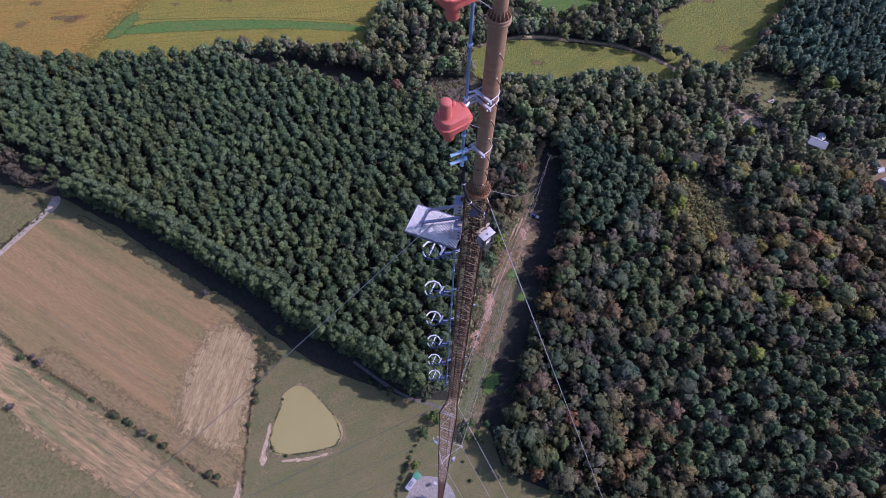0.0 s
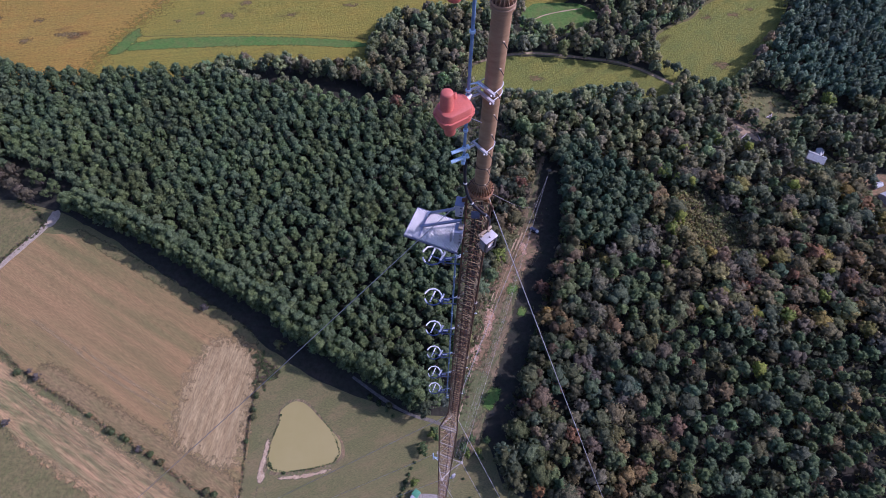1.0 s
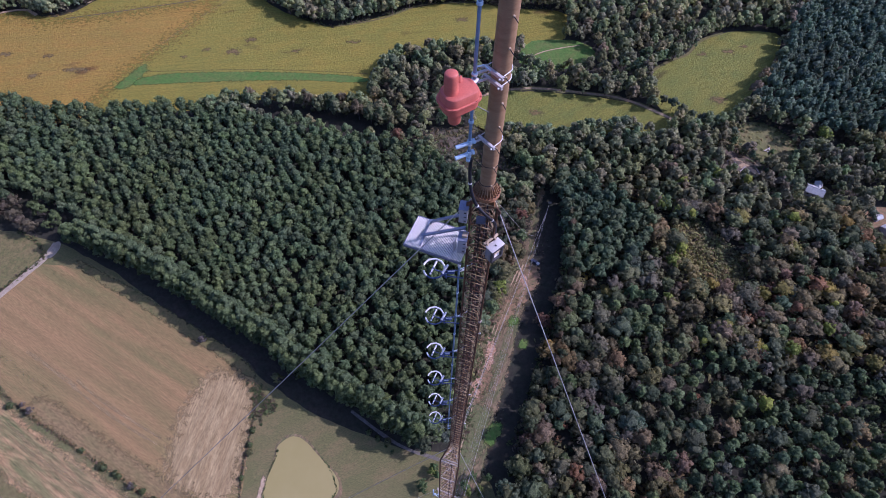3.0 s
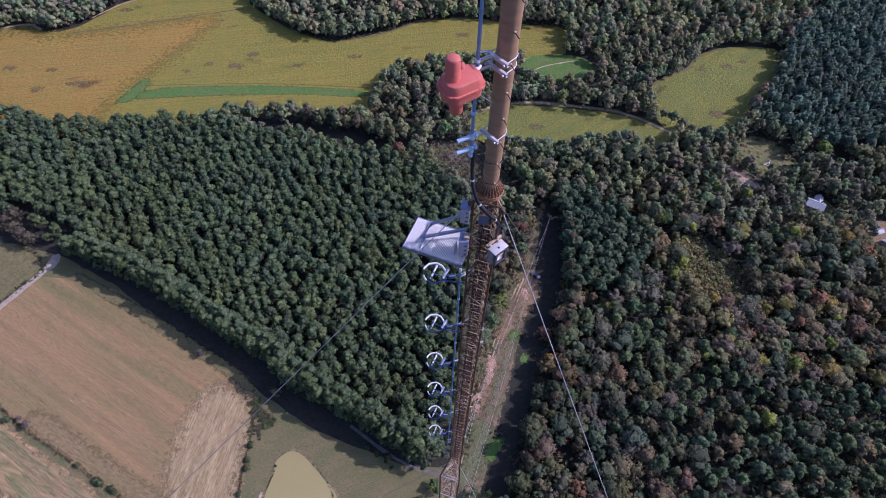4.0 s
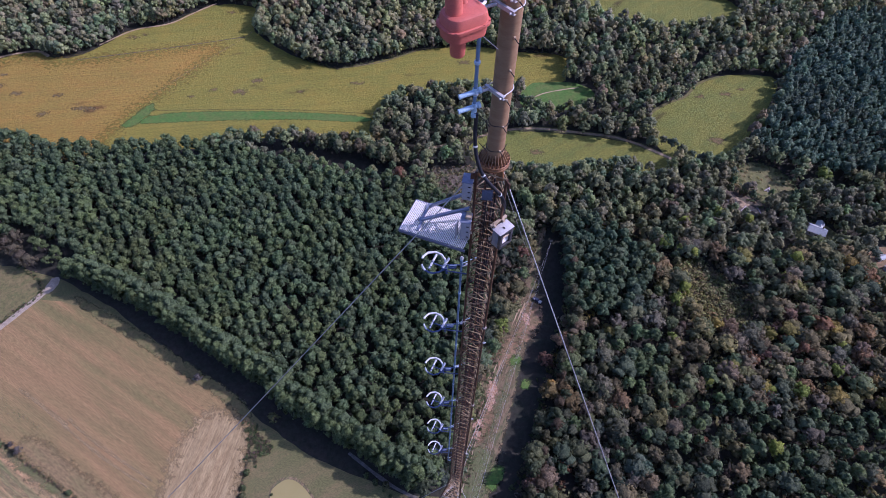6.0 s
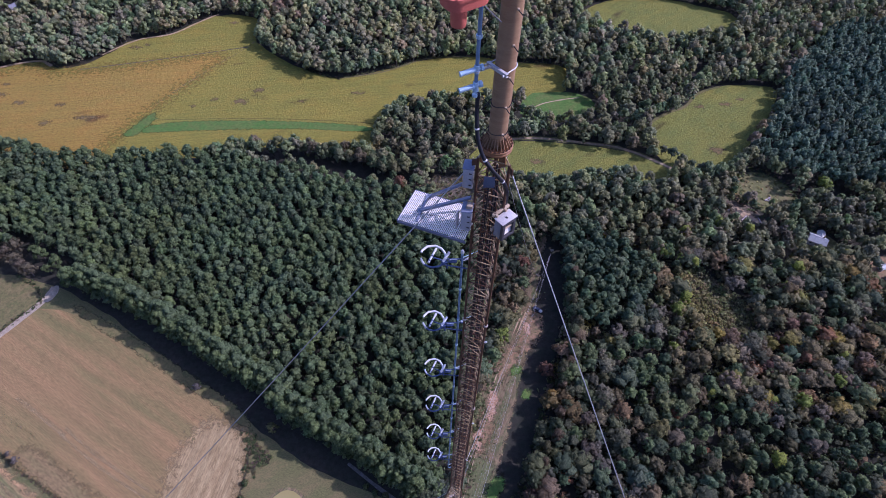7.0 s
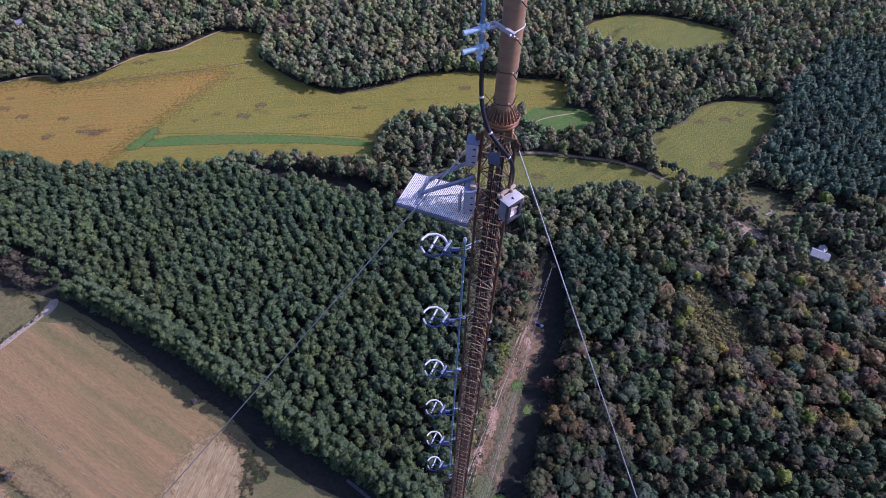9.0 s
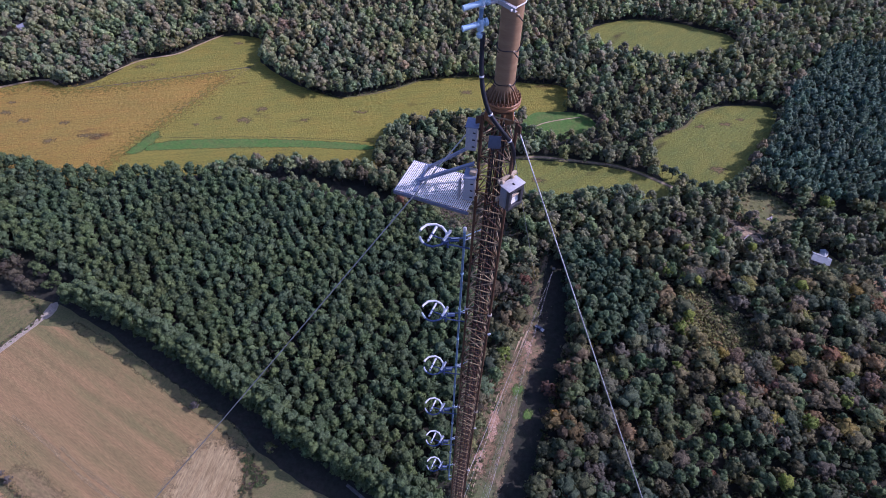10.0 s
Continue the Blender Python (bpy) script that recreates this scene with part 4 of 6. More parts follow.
rim = np.concatenate([margin(o, away, 5.0) for o, away in ((FAR_FIELD, 3.2), (STRIP_FIELD, 8.0), (EAST_FIELD, 3.2), (HILL_FIELD, 3.2))])
along = np.arange(36, 126, 3.4)
south_row = np.stack([along, np.interp(along, (36, 58, 79, 95, 114, 126), (243, 242, 238, 244, 248, 248))], 1)
rim = np.concatenate([rim[~inside(rim[:, 0], rim[:, 1], PINE_FAR)], south_row + RNG.uniform(-1, 1, south_row.shape)])
EVEN = np.full(4, 0.25)
west = inside(pines[:, 0], pines[:, 1], PINE_BLOCK)
teal = inside(pines[:, 0], pines[:, 1], PINE_FAR)
wood_of("pine_plantation", pines[west], PINES, PINE_TINTS, EVEN, (12.2, 14.9), (0.98, 1.18), "dense rows of dark green plantation pines")
# Bluer than the other pines: distance haze is put into the tint.
wood_of("pine_stand", pines[teal], PINES_FAR, [(0.135, 0.19, 0.128), (0.145, 0.195, 0.126)], np.full(2, 0.5), (12, 17), (0.8, 1.05), "dense dark stand of pines, tinted bluish-green for haze")
wood_of("young_pine_stand", pines[~west & ~teal], PINES_FAR, [(0.104, 0.15, 0.08), (0.128, 0.165, 0.082)], np.full(2, 0.5), (13, 17), (0.9, 1.2), "dense rich green stand of pines beside the corridor")
wood_of("scattered_pines", pines_in, PINES_FAR, PINE_TINTS, EVEN, (9, 14), (1.0, 1.35), "dark green pines among the hardwoods")
near = (mixed[:, 1] < 182) & (RNG.random(len(mixed)) < 0.85)
wood_of("hardwood_forest", mixed[near], BROADS, BROAD_TINTS, BROAD_ODDS, (10, 14.8), (1.0, 1.35), "mixed hardwood forest turning green, olive, rust and brown", zones=((AUTUMN, AUTUMN_ODDS), (BROWN_EDGE, BROWN_ODDS)))
far = mixed[~near]
nigh = far[:, 1] < 182
wood_of("forest_understorey", far[nigh], EGGS_NEAR, BROAD_TINTS, BROAD_ODDS, (8.5, 12.5), (1.0, 1.3), "slender hardwoods filling the mixed forest", zones=((AUTUMN, AUTUMN_ODDS), (BROWN_EDGE, BROWN_ODDS)))
middle = far[:, 1] < 345
wood_of("middle_hardwood_forest", far[~nigh & middle], EGGS_FINE, MID_HAZE_TINTS, np.full(6, 1 / 6), (11, 16), (1.05, 1.35), "hardwoods between the crop fields in dull autumn green and brown, paled for haze")
wood_of("distant_hardwood_forest", far[~nigh & ~middle], EGGS, HAZE_TINTS, np.full(6, 1 / 6), (11, 17), (1.05, 1.4), "distant hardwood forest in dull autumn green and brown, paled for haze")
wood_of("field_edge_trees", rim, EGGS_FINE, HAZE_TINTS[:3] + HAZE_TINTS[4:5], EVEN, (8, 14), (1.0, 1.5), "leafy trees crowding the edges of the crop fields")


def cover(outline, step):
    x0, x1 = min(p[0] for p in outline), max(p[0] for p in outline)
    y0, y1 = min(p[1] for p in outline), max(p[1] for p in outline)
    g = np.stack(np.meshgrid(np.arange(x0, x1, step), np.arange(y0, y1, step)), -1).reshape(-1, 2)
    g = g + RNG.uniform(-0.5, 0.5, g.shape) * step
    return g[inside(g[:, 0], g[:, 1], smooth_line(list(outline), 1))]


under = free(scatter(5.4, -20, 235, 2.4))
under = under[(under[:, 0] > 34) & (under[:, 0] < 250)]
wood_of("forest_undergrowth", under, SHRUBS, BROAD_TINTS, BROAD_ODDS, (3.0, 6.5), (1.0, 1.6), "leafy undergrowth filling the gaps of the mixed forest", "undergrowth")
OLIVES = [(0.29, 0.275, 0.115), (0.255, 0.26, 0.105), (0.3, 0.26, 0.13), (0.23, 0.255, 0.09)]
wood_of("scrub_thicket", cover(SCRUB, 1.6), SHRUBS, OLIVES, EVEN, (1.8, 4.4), (0.9, 1.4), "dense olive and brown scrub in a forest opening", "scrub")
wood_of("gap_scrub", cover(GAP, 2.3), SHRUBS, [(0.19, 0.165, 0.075), (0.15, 0.16, 0.065), (0.13, 0.155, 0.06), (0.2, 0.15, 0.08)], EVEN, (0.8, 2.6), (1.0, 1.6), "low brown and olive scrub behind the pines", "scrub")
wood_of("clearing_scrub", cover(CLEARING, 4.2), SHRUBS, OLIVES, EVEN, (0.7, 1.8), (1.0, 2.0), "low olive scrub in the grassy clearing", "scrub")
wood_of("clearing_trees", np.array([(190, 224), (194, 220), (197, 228), (186, 232), (205, 216), (201, 210), (182, 226), (176, 226), (207, 223), (222, 222)]), PINES_FAR + BROADS[:3], PINE_TINTS, EVEN, (6, 11), (0.8, 1.1), "scattered dark trees at the edge of the clearing")

# ---------------------------------------------------------------- the tower
AXIS = (1.24, -0.42)
tower = thing("broadcast_tower", (AXIS[0], AXIS[1], 0), "tall rust-brown triangular lattice tower with a brown tubular mast on top", "tower")
NARROW = [Vector((-0.31, -0.06, 0)), Vector((0.25, -0.26, 0)), Vector((0.07, 0.32, 0))]
WIDE = [Vector((-0.82, -0.03, 0)), Vector((0.34, -0.43, 0)), Vector((0.07, 0.72, 0))]
Z_TOP, Z_NECK, Z_WIDE = 253.35, 230.2, 225.6


def up(v, z):
    return Vector((v.x, v.y, z))


for n, w in zip(NARROW, WIDE):
    part("leg", tube(bmesh.new(), up(n, Z_NECK), up(n, Z_TOP), 0.03, 10), M_RUST, tower)
    part("taper_leg", tube(bmesh.new(), up(w, Z_WIDE), up(n, Z_NECK), 0.042, 8), M_RUST, tower)
    part("lower_leg", tube(bmesh.new(), up(w, 0), up(w, Z_WIDE), 0.055, 8), M_RUST, tower)

# bracing of the narrow shaft, panel by panel; the part nearest the top is built piece by piece
PANEL = 0.452
count = int((Z_TOP - Z_NECK) / PANEL)
lower, rungs = bmesh.new(), bmesh.new()
jit = random.Random(4)
for k in range(count):
    z = Z_TOP - k * PANEL
    for i in range(3):
        a, b = NARROW[i], NARROW[(i + 1) % 3]
        for p, q, r in ((up(a, z), up(b, z), 0.0125), (up(a, z), up(b, z - PANEL), 0.0095), (up(b, z - 0.01), up(a, z - PANEL), 0.0095)):
            level = r > 0.01
            if k < 30:
                part("brace", tube(bmesh.new(), p, q, r * jit.uniform(0.9, 1.15), 6), M_ROD if jit.random() < (0.85 if level else 0.6) else M_RUST, tower)
            else:
                tube(rungs if level else lower, p, q, r, 5)
part("lower_bracing", lower, M_RUST, tower, "thin rusty rods", kind="stuff")
part("lower_rungs", rungs, M_ROD, tower, "weathered pale rods", kind="stuff")
for k in range(13, count, 13):
    z = Z_TOP - k * PANEL
    for n in NARROW:
        bm = bmesh.new()
        lathe(bm, [(0.05, z - 0.03), (0.058, z - 0.02), (0.058, z + 0.02), (0.05, z + 0.03)], 12, (n.x, n.y, 0))
        part("leg_flange", bm, M_PALE, tower, "pale bolted leg joint")

# feed lines running up inside the shaft
for x, y, r, top in ((0.1, -0.07, 0.021, 252.9), (0.05, -0.1, 0.017, 253.2), (-0.1, 0.02, 0.02, 253.1), (-0.06, 0.07, 0.015, 252.6), (0.12, 0.1, 0.018, 253.0)):
    part("feed_line", tube(bmesh.new(), (x, y, Z_NECK), (x, y, top), r, 8), M_RUBBER, tower, "black feed line")

# climbing ladder inside the shaft
for x in (-0.12, 0.12):
    part("ladder_rail", tube(bmesh.new(), (x, 0.0, Z_NECK), (x, 0.0, Z_TOP - 0.1), 0.014, 6), M_RUST, tower)
for k in range(70):
    z = Z_TOP - 0.3 - 0.32 * k
    part("ladder_rung", tube(bmesh.new(), (-0.12, 0.0, z), (0.12, 0.0, z), 0.0095, 6), M_RUST if k % 3 else M_ROD, tower)
for k in range(34):
    z = Z_TOP - 0.226 - PANEL * k
    for i in range(3):
        a, b = NARROW[i], NARROW[(i + 1) % 3]
        part("sub_brace", tube(bmesh.new(), up(a.lerp(b, 0.5), z), up(NARROW[(i + 2) % 3].lerp(a, 0.5), z + 0.02), 0.008, 5), M_RUST, tower)

# taper and wide shaft
bm = bmesh.new()
for k in range(5):
    for i in range(3):
        f0, f1 = k / 5, (k + 1) / 5
        a0, b0 = NARROW[i].lerp(WIDE[i], f0), NARROW[(i + 1) % 3].lerp(WIDE[(i + 1) % 3], f0)
        b1 = NARROW[(i + 1) % 3].lerp(WIDE[(i + 1) % 3], f1)
        z0, z1 = Z_NECK + (Z_WIDE - Z_NECK) * f0, Z_NECK + (Z_WIDE - Z_NECK) * f1
        tube(bm, up(a0, z0), up(b0, z0), 0.022, 6)
        tube(bm, up(a0, z0), up(b1, z1), 0.02, 6)
part("taper_bracing", bm, M_ROD, tower, "weathered painted bracing")
bm = bmesh.new()
for k in range(148):
    z = Z_WIDE - 1.5 * k
    if z < 3:
        break
    for i in range(3):
        a, b = WIDE[i], WIDE[(i + 1) % 3]
        if k < 40:
            part("girt", tube(bmesh.new(), up(a, z), up(b, z), 0.045 if k == 0 else 0.032, 6), M_PALE if k % 4 == 0 else M_ROD, tower)
        else:
            tube(bm, up(a, z), up(b, z), 0.03, 5)
        tube(bm, up(a, z), up(b, z - 1.5), 0.008, 5)
        tube(bm, up(b, z - 0.02), up(a, z - 1.52), 0.008, 5)
part("wide_bracing", bm, M_RUST, tower, "thin rusty rods", kind="stuff")
for i in range(3):
    a, b = WIDE[i], WIDE[(i + 1) % 3]
    part("taper_girt", beam(bmesh.new(), up(a.lerp(NARROW[i], 0.12), Z_WIDE + 0.7), up(b.lerp(NARROW[(i + 1) % 3], 0.12), Z_WIDE + 0.7), 0.07, 0.09, (0, 0, 1), 0.01), M_PALE, tower, "pale steel girt")

# top plate, mast with flanges, gussets, bolts and step bolts
bm = bmesh.new()
lathe(bm, [(0.285, 253.545), (0.297, 253.555), (0.297, 253.585), (0.285, 253.595)], 40)
lathe(bm, [(0.29, 253.61), (0.302, 253.62), (0.302, 253.65), (0.29, 253.66)], 40)
part("mast_flange", bm, M_FLANGE, tower, "orange-brown flange pair")
part("mast", lathe(bmesh.new(), [(0.165, 253.6), (0.165, 258.62)], 36), M_MAST, tower, "brown painted steel mast tube")
part("upper_mast", lathe(bmesh.new(), [(0.122, 258.6), (0.122, 260.5), (0.1, 260.53)], 32), M_MAST, tower)
bm = bmesh.new()
lathe(bm, [(0.195, 258.52), (0.205, 258.53), (0.205, 258.575), (0.195, 258.585)], 36)
lathe(bm, [(0.195, 258.59), (0.203, 258.6), (0.203, 258.64), (0.195, 258.65)], 36)
part("upper_flange", bm, M_MAST, tower)


def gussets(n, r0, r1, z, h, name, bolt_r):
    for k in range(n):
        a = 2 * math.pi * k / n
        c, s = math.cos(a), math.sin(a)
        bm = bmesh.new()
        side = Vector((-s, c, 0)) * 0.0045
        ring = []
        for r, hh in ((r0, 0), (r1, 0), (r1, 0.03), (r0 + 0.012, h), (r0, h)):
            ring.append(Vector((r * c, r * s, z + hh)))
        lo = [bm.verts.new(p - side) for p in ring]
        hi = [bm.verts.new(p + side) for p in ring]
        bm.faces.new(lo[::-1])
        bm.faces.new(hi)
        for i in range(5):
            bm.faces.new((lo[i], lo[(i + 1) % 5], hi[(i + 1) % 5], hi[i]))
        part(name, bm, M_MAST, tower, smooth=False)
        a += math.pi / n
        p = Vector((bolt_r * math.cos(a), bolt_r * math.sin(a), z))
        bm = bmesh.new()
        tube(bm, p - Vector((0, 0, 0.002)), p + Vector((0, 0, 0.025)), 0.017, 6)
        tube(bm, p + Vector((0, 0, 0.02)), p + Vector((0, 0, 0.045)), 0.009, 8)
        part("flange_bolt", bm, M_RUST, tower)


gussets(24, 0.163, 0.262, 253.66, 0.2, "gusset", 0.279)
gussets(16, 0.12, 0.195, 258.65, 0.14, "upper_gusset", 0.178)
part("top_plate", box(bmesh.new(), (-0.02, 0.02, 253.44), (0.42, 0.38, 0.05), None, 0.02), M_RUST, tower)
for k in range(9):
    z = 253.98 + 0.57 * k
    if 258.3 < z < 258.9:
        continue
    r = 0.165 if z < 258.5 else 0.122
    for turn, low in ((-68, 0.0),):
        c, s = math.cos(radians(turn)), math.sin(radians(turn))
        bm = bmesh.new()
        box(bm, (r * c + 0.012 * c, r * s + 0.012 * s, z), (0.035, 0.035, 0.035), Matrix.Rotation(radians(turn), 3, "Z"), 0.004)
        part("step_clip", bm, M_WOOD, tower, "tan step clip")
        part("step_bolt", tube(bmesh.new(), (r * c, r * s, z), ((r + 0.15) * c, (r + 0.15) * s, z - 0.015), 0.008, 8), M_BLACK, tower, "black step bolt")
for z in (253.96, 254.55):
    bm = bmesh.new()
    ring = [Vector((0.172 * math.cos(t), 0.172 * math.sin(t), z + 0.012 * math.sin(3 * t))) for t in (2 * math.pi * k / 20 for k in range(20))]
    bent(bm, ring, 0.007, 6, True)
    tube(bm, (-0.15, -0.12, z - 0.04), (-0.33, -0.02, z + 0.12), 0.006, 6)
    tube(bm, (-0.33, -0.14, z - 0.06), (-0.15, 0.02, z + 0.08), 0.006, 6)
    tube(bm, (0.12, -0.13, z - 0.02), (0.2, -0.05, z + 0.12), 0.006, 6)
    part("mast_tie", bm, M_BLACK, tower, "dark twisted wire tie round the mast")

# guy lugs on the legs at the top
for n, (ox, oy) in zip(NARROW, ((-0.13, -0.03), (0.07, -0.11), (0.04, 0.12))):
    bm = bmesh.new()
    box(bm, (n.x + ox * 0.4, n.y + oy * 0.4, 253.24), (0.12, 0.03, 0.16), Matrix.Rotation(math.atan2(oy, ox), 3, "Z"), 0.01)
    part("guy_lug", bm, M_RUST, tower, "brown guy lug")

for tx, ty in ((1.41, -0.64), (0.97, -0.52), (1.42, -0.12)):
    d = Vector((tx - AXIS[0], ty - AXIS[1], 0)).normalized()
    bm = bmesh.new()
    ring = [d * 0.1 + Vector((0, 0, 253.54)), d * 0.27 + Vector((0, 0, 253.54)), d * 0.31 + Vector((0, 0, 253.3)), d * 0.26 + Vector((0, 0, 253.24)), d * 0.14 + Vector((0, 0, 253.1))]
    side = Vector((-d.y, d.x, 0)) * 0.012
    lo, hi = [bm.verts.new(q - side) for q in ring], [bm.verts.new(q + side) for q in ring]
    bm.faces.new(lo[::-1])
    bm.faces.new(hi)
    for i in range(5):
        bm.faces.new((lo[i], lo[(i + 1) % 5], hi[(i + 1) % 5], hi[i]))
    part("guy_plate", bm, M_FLANGE, tower, "brown tapered guy plate", smooth=False)

# star arms
STAR_Z = 206.3
TIPS = [Vector((1.45 * math.cos(radians(a)), 1.45 * math.sin(radians(a)), 0)) for a in (8, 128, 248)]
for tip, pair in zip(TIPS, ((1, 2), (0, 2), (0, 1))):
    for i in pair:
        part("star_arm", beam(bmesh.new(), up(WIDE[i], STAR_Z - 0.4), up(tip, STAR_Z), 0.09, 0.12, (0, 0, 1), 0.01), M_PALE, tower, "pale steel star arm")
    part("star_plate", box(bmesh.new(), up(tip, STAR_Z), (0.22, 0.22, 0.16), None, 0.02), M_PALE, tower)

# lines that climb inside the shaft
for i, (x, y, r, top) in enumerate(((-0.04, -0.1, 0.012, 252.4), (0.03, -0.11, 0.013, 252.9), (0.11, 0.06, 0.013, 252.8), (0.15, 0.02, 0.016, 252.0))):
    bm = bmesh.new()
    bent(bm, [(x + 0.012 * math.sin(z * 1.7 + i), y + 0.012 * math.cos(z * 1.3 + i), z) for z in np.linspace(top, 225.0, 46)], r, 6)
    root = single("coaxial_line", bm, M_RUBBER if i != 3 else M_RUST, (AXIS[0], AXIS[1], 0), "dark coaxial line climbing inside the lattice", "cable", "coaxial lines in the tower")

# ---------------------------------------------------------------- guys
ANCHORS = [Vector((67, 188, 0)), Vector((-200.5, -47.6, 0)), Vector((136.2, -192.3, 0))]
TOPS = [Vector((1.36, -0.2, 253.25)), Vector((1.0, -0.345, 253.32)), Vector((1.433, -0.482, 253.371))]


def guy(a, b, sag, r, label):
    a, b = Vector(a), Vector(b)
    pts = []
    for k in range(33):
        u = (k / 32) ** 1.6
        p = a.lerp(b, u)
        p.z -= 4 * sag * u * (1 - u)
        pts.append(p)
    ob = thing("guy_wire", a, label, "guy wire", "guy wires of the tower")
    bm = bent(bmesh.new(), [p - a for p in pts], r, 6)
    part("strand", bm, M_WIRE, ob)
    return ob, pts


for t, b, r, s in zip(TOPS, ANCHORS, (0.007, 0.0125, 0.0105), (13, 7, 7)):
    ob, pts = guy(t, b, s, r, "pale steel guy wire from the tower's top")
    d = (pts[2] - pts[0]).normalized()
    bm = bmesh.new()
    tube(bm, d * 0.02, d * 0.16, 0.012, 8, 0.018)
    tube(bm, d * 0.15, d * 0.36, 0.013, 8)
    bent(bm, [d * 0.0 + Vector((0.02 * math.cos(a), 0, 0.03 * math.sin(a))) for a in np.linspace(0, 5.2, 10)], 0.006, 6)
    part("guy_socket", bm, M_DULLGALV, ob, "pale socket of the guy")
for i, b in enumerate(ANCHORS):
    leg = max(WIDE, key=lambda w: w.x * (b.x - AXIS[0]) + w.y * (b.y - AXIS[1]))
    tip2 = max(NARROW, key=lambda w: w.x * (b.x - AXIS[0]) + w.y * (b.y - AXIS[1]))
    guy(Vector((tip2.x + AXIS[0], tip2.y + AXIS[1], 229.3)), b, 1.5, 0.013, "pale guy wire from the tower's neck")
    for z, s in ((170.0, 3.5), (128.0, 2.5), (84.0, 1.6), (42.0, 0.9)):
        guy(Vector((leg.x + AXIS[0], leg.y + AXIS[1], z)), b, s, 0.008, "pale guy wire from the lower tower")
for tip in TIPS:
    a = Vector((tip.x + AXIS[0], tip.y + AXIS[1], STAR_Z))
    near2 = sorted(ANCHORS, key=lambda b: -(b.normalized().dot(tip.normalized())))[:2]
    for b in near2:
        guy(a, b, 2.5, 0.013, "pale guy wire from the star arms")
for b in ANCHORS:
    ob = thing("guy_anchor", (b.x, b.y, 0), "concrete and steel guy anchor in the ground", "anchor", "guy anchors")
    part("block", box(bmesh.new(), (0, 0, 0.25), (2.0, 1.4, 0.6), None, 0.06), M_GRAVEL, ob)
    d = Vector((-b.x, -b.y, 150)).normalized()
    part("anchor_arm", beam(bmesh.new(), (0, 0, 0.4), d * 1.6 + Vector((0, 0, 0.3)), 0.25, 0.06), M_PALE, ob)

# ---------------------------------------------------------------- sidemount antennas
LINE = Vector((0.77, -0.33, 0))
line = thing("antenna_feed_line", (LINE.x, LINE.y, 233.2), "long vertical blue-grey feed line with joints", "feed line")
part("pipe", tube(bmesh.new(), (0, 0, 0), (0, 0, 17.05), 0.028, 12), M_BLUE, line)
part("cap", lathe(bmesh.new(), [(0.036, 17.02), (0.04, 17.04), (0.04, 17.1), (0.02, 17.13)], 14), M_RING, line, "pale cap")
part("foot", bent(bmesh.new(), [(0, 0, 0.05), (0.0, 0, -0.06), (0.05, 0.02, -0.12), (0.2, 0.06, -0.12)], 0.026, 10), M_BLUE, line)
for k in range(12):
    z = 0.5 + 1.5 * k
    part("pipe_joint", lathe(bmesh.new(), [(0.03, z - 0.03), (0.038, z - 0.025), (0.038, z + 0.025), (0.03, z + 0.03)], 14), M_PIPE, line)
for k, z in enumerate((0.35, 5.0, 10.9, 16.7)):
    part("standoff", tube(bmesh.new(), (0, 0, z), (0.17, 0.08, z), 0.012, 8), M_RING, line)


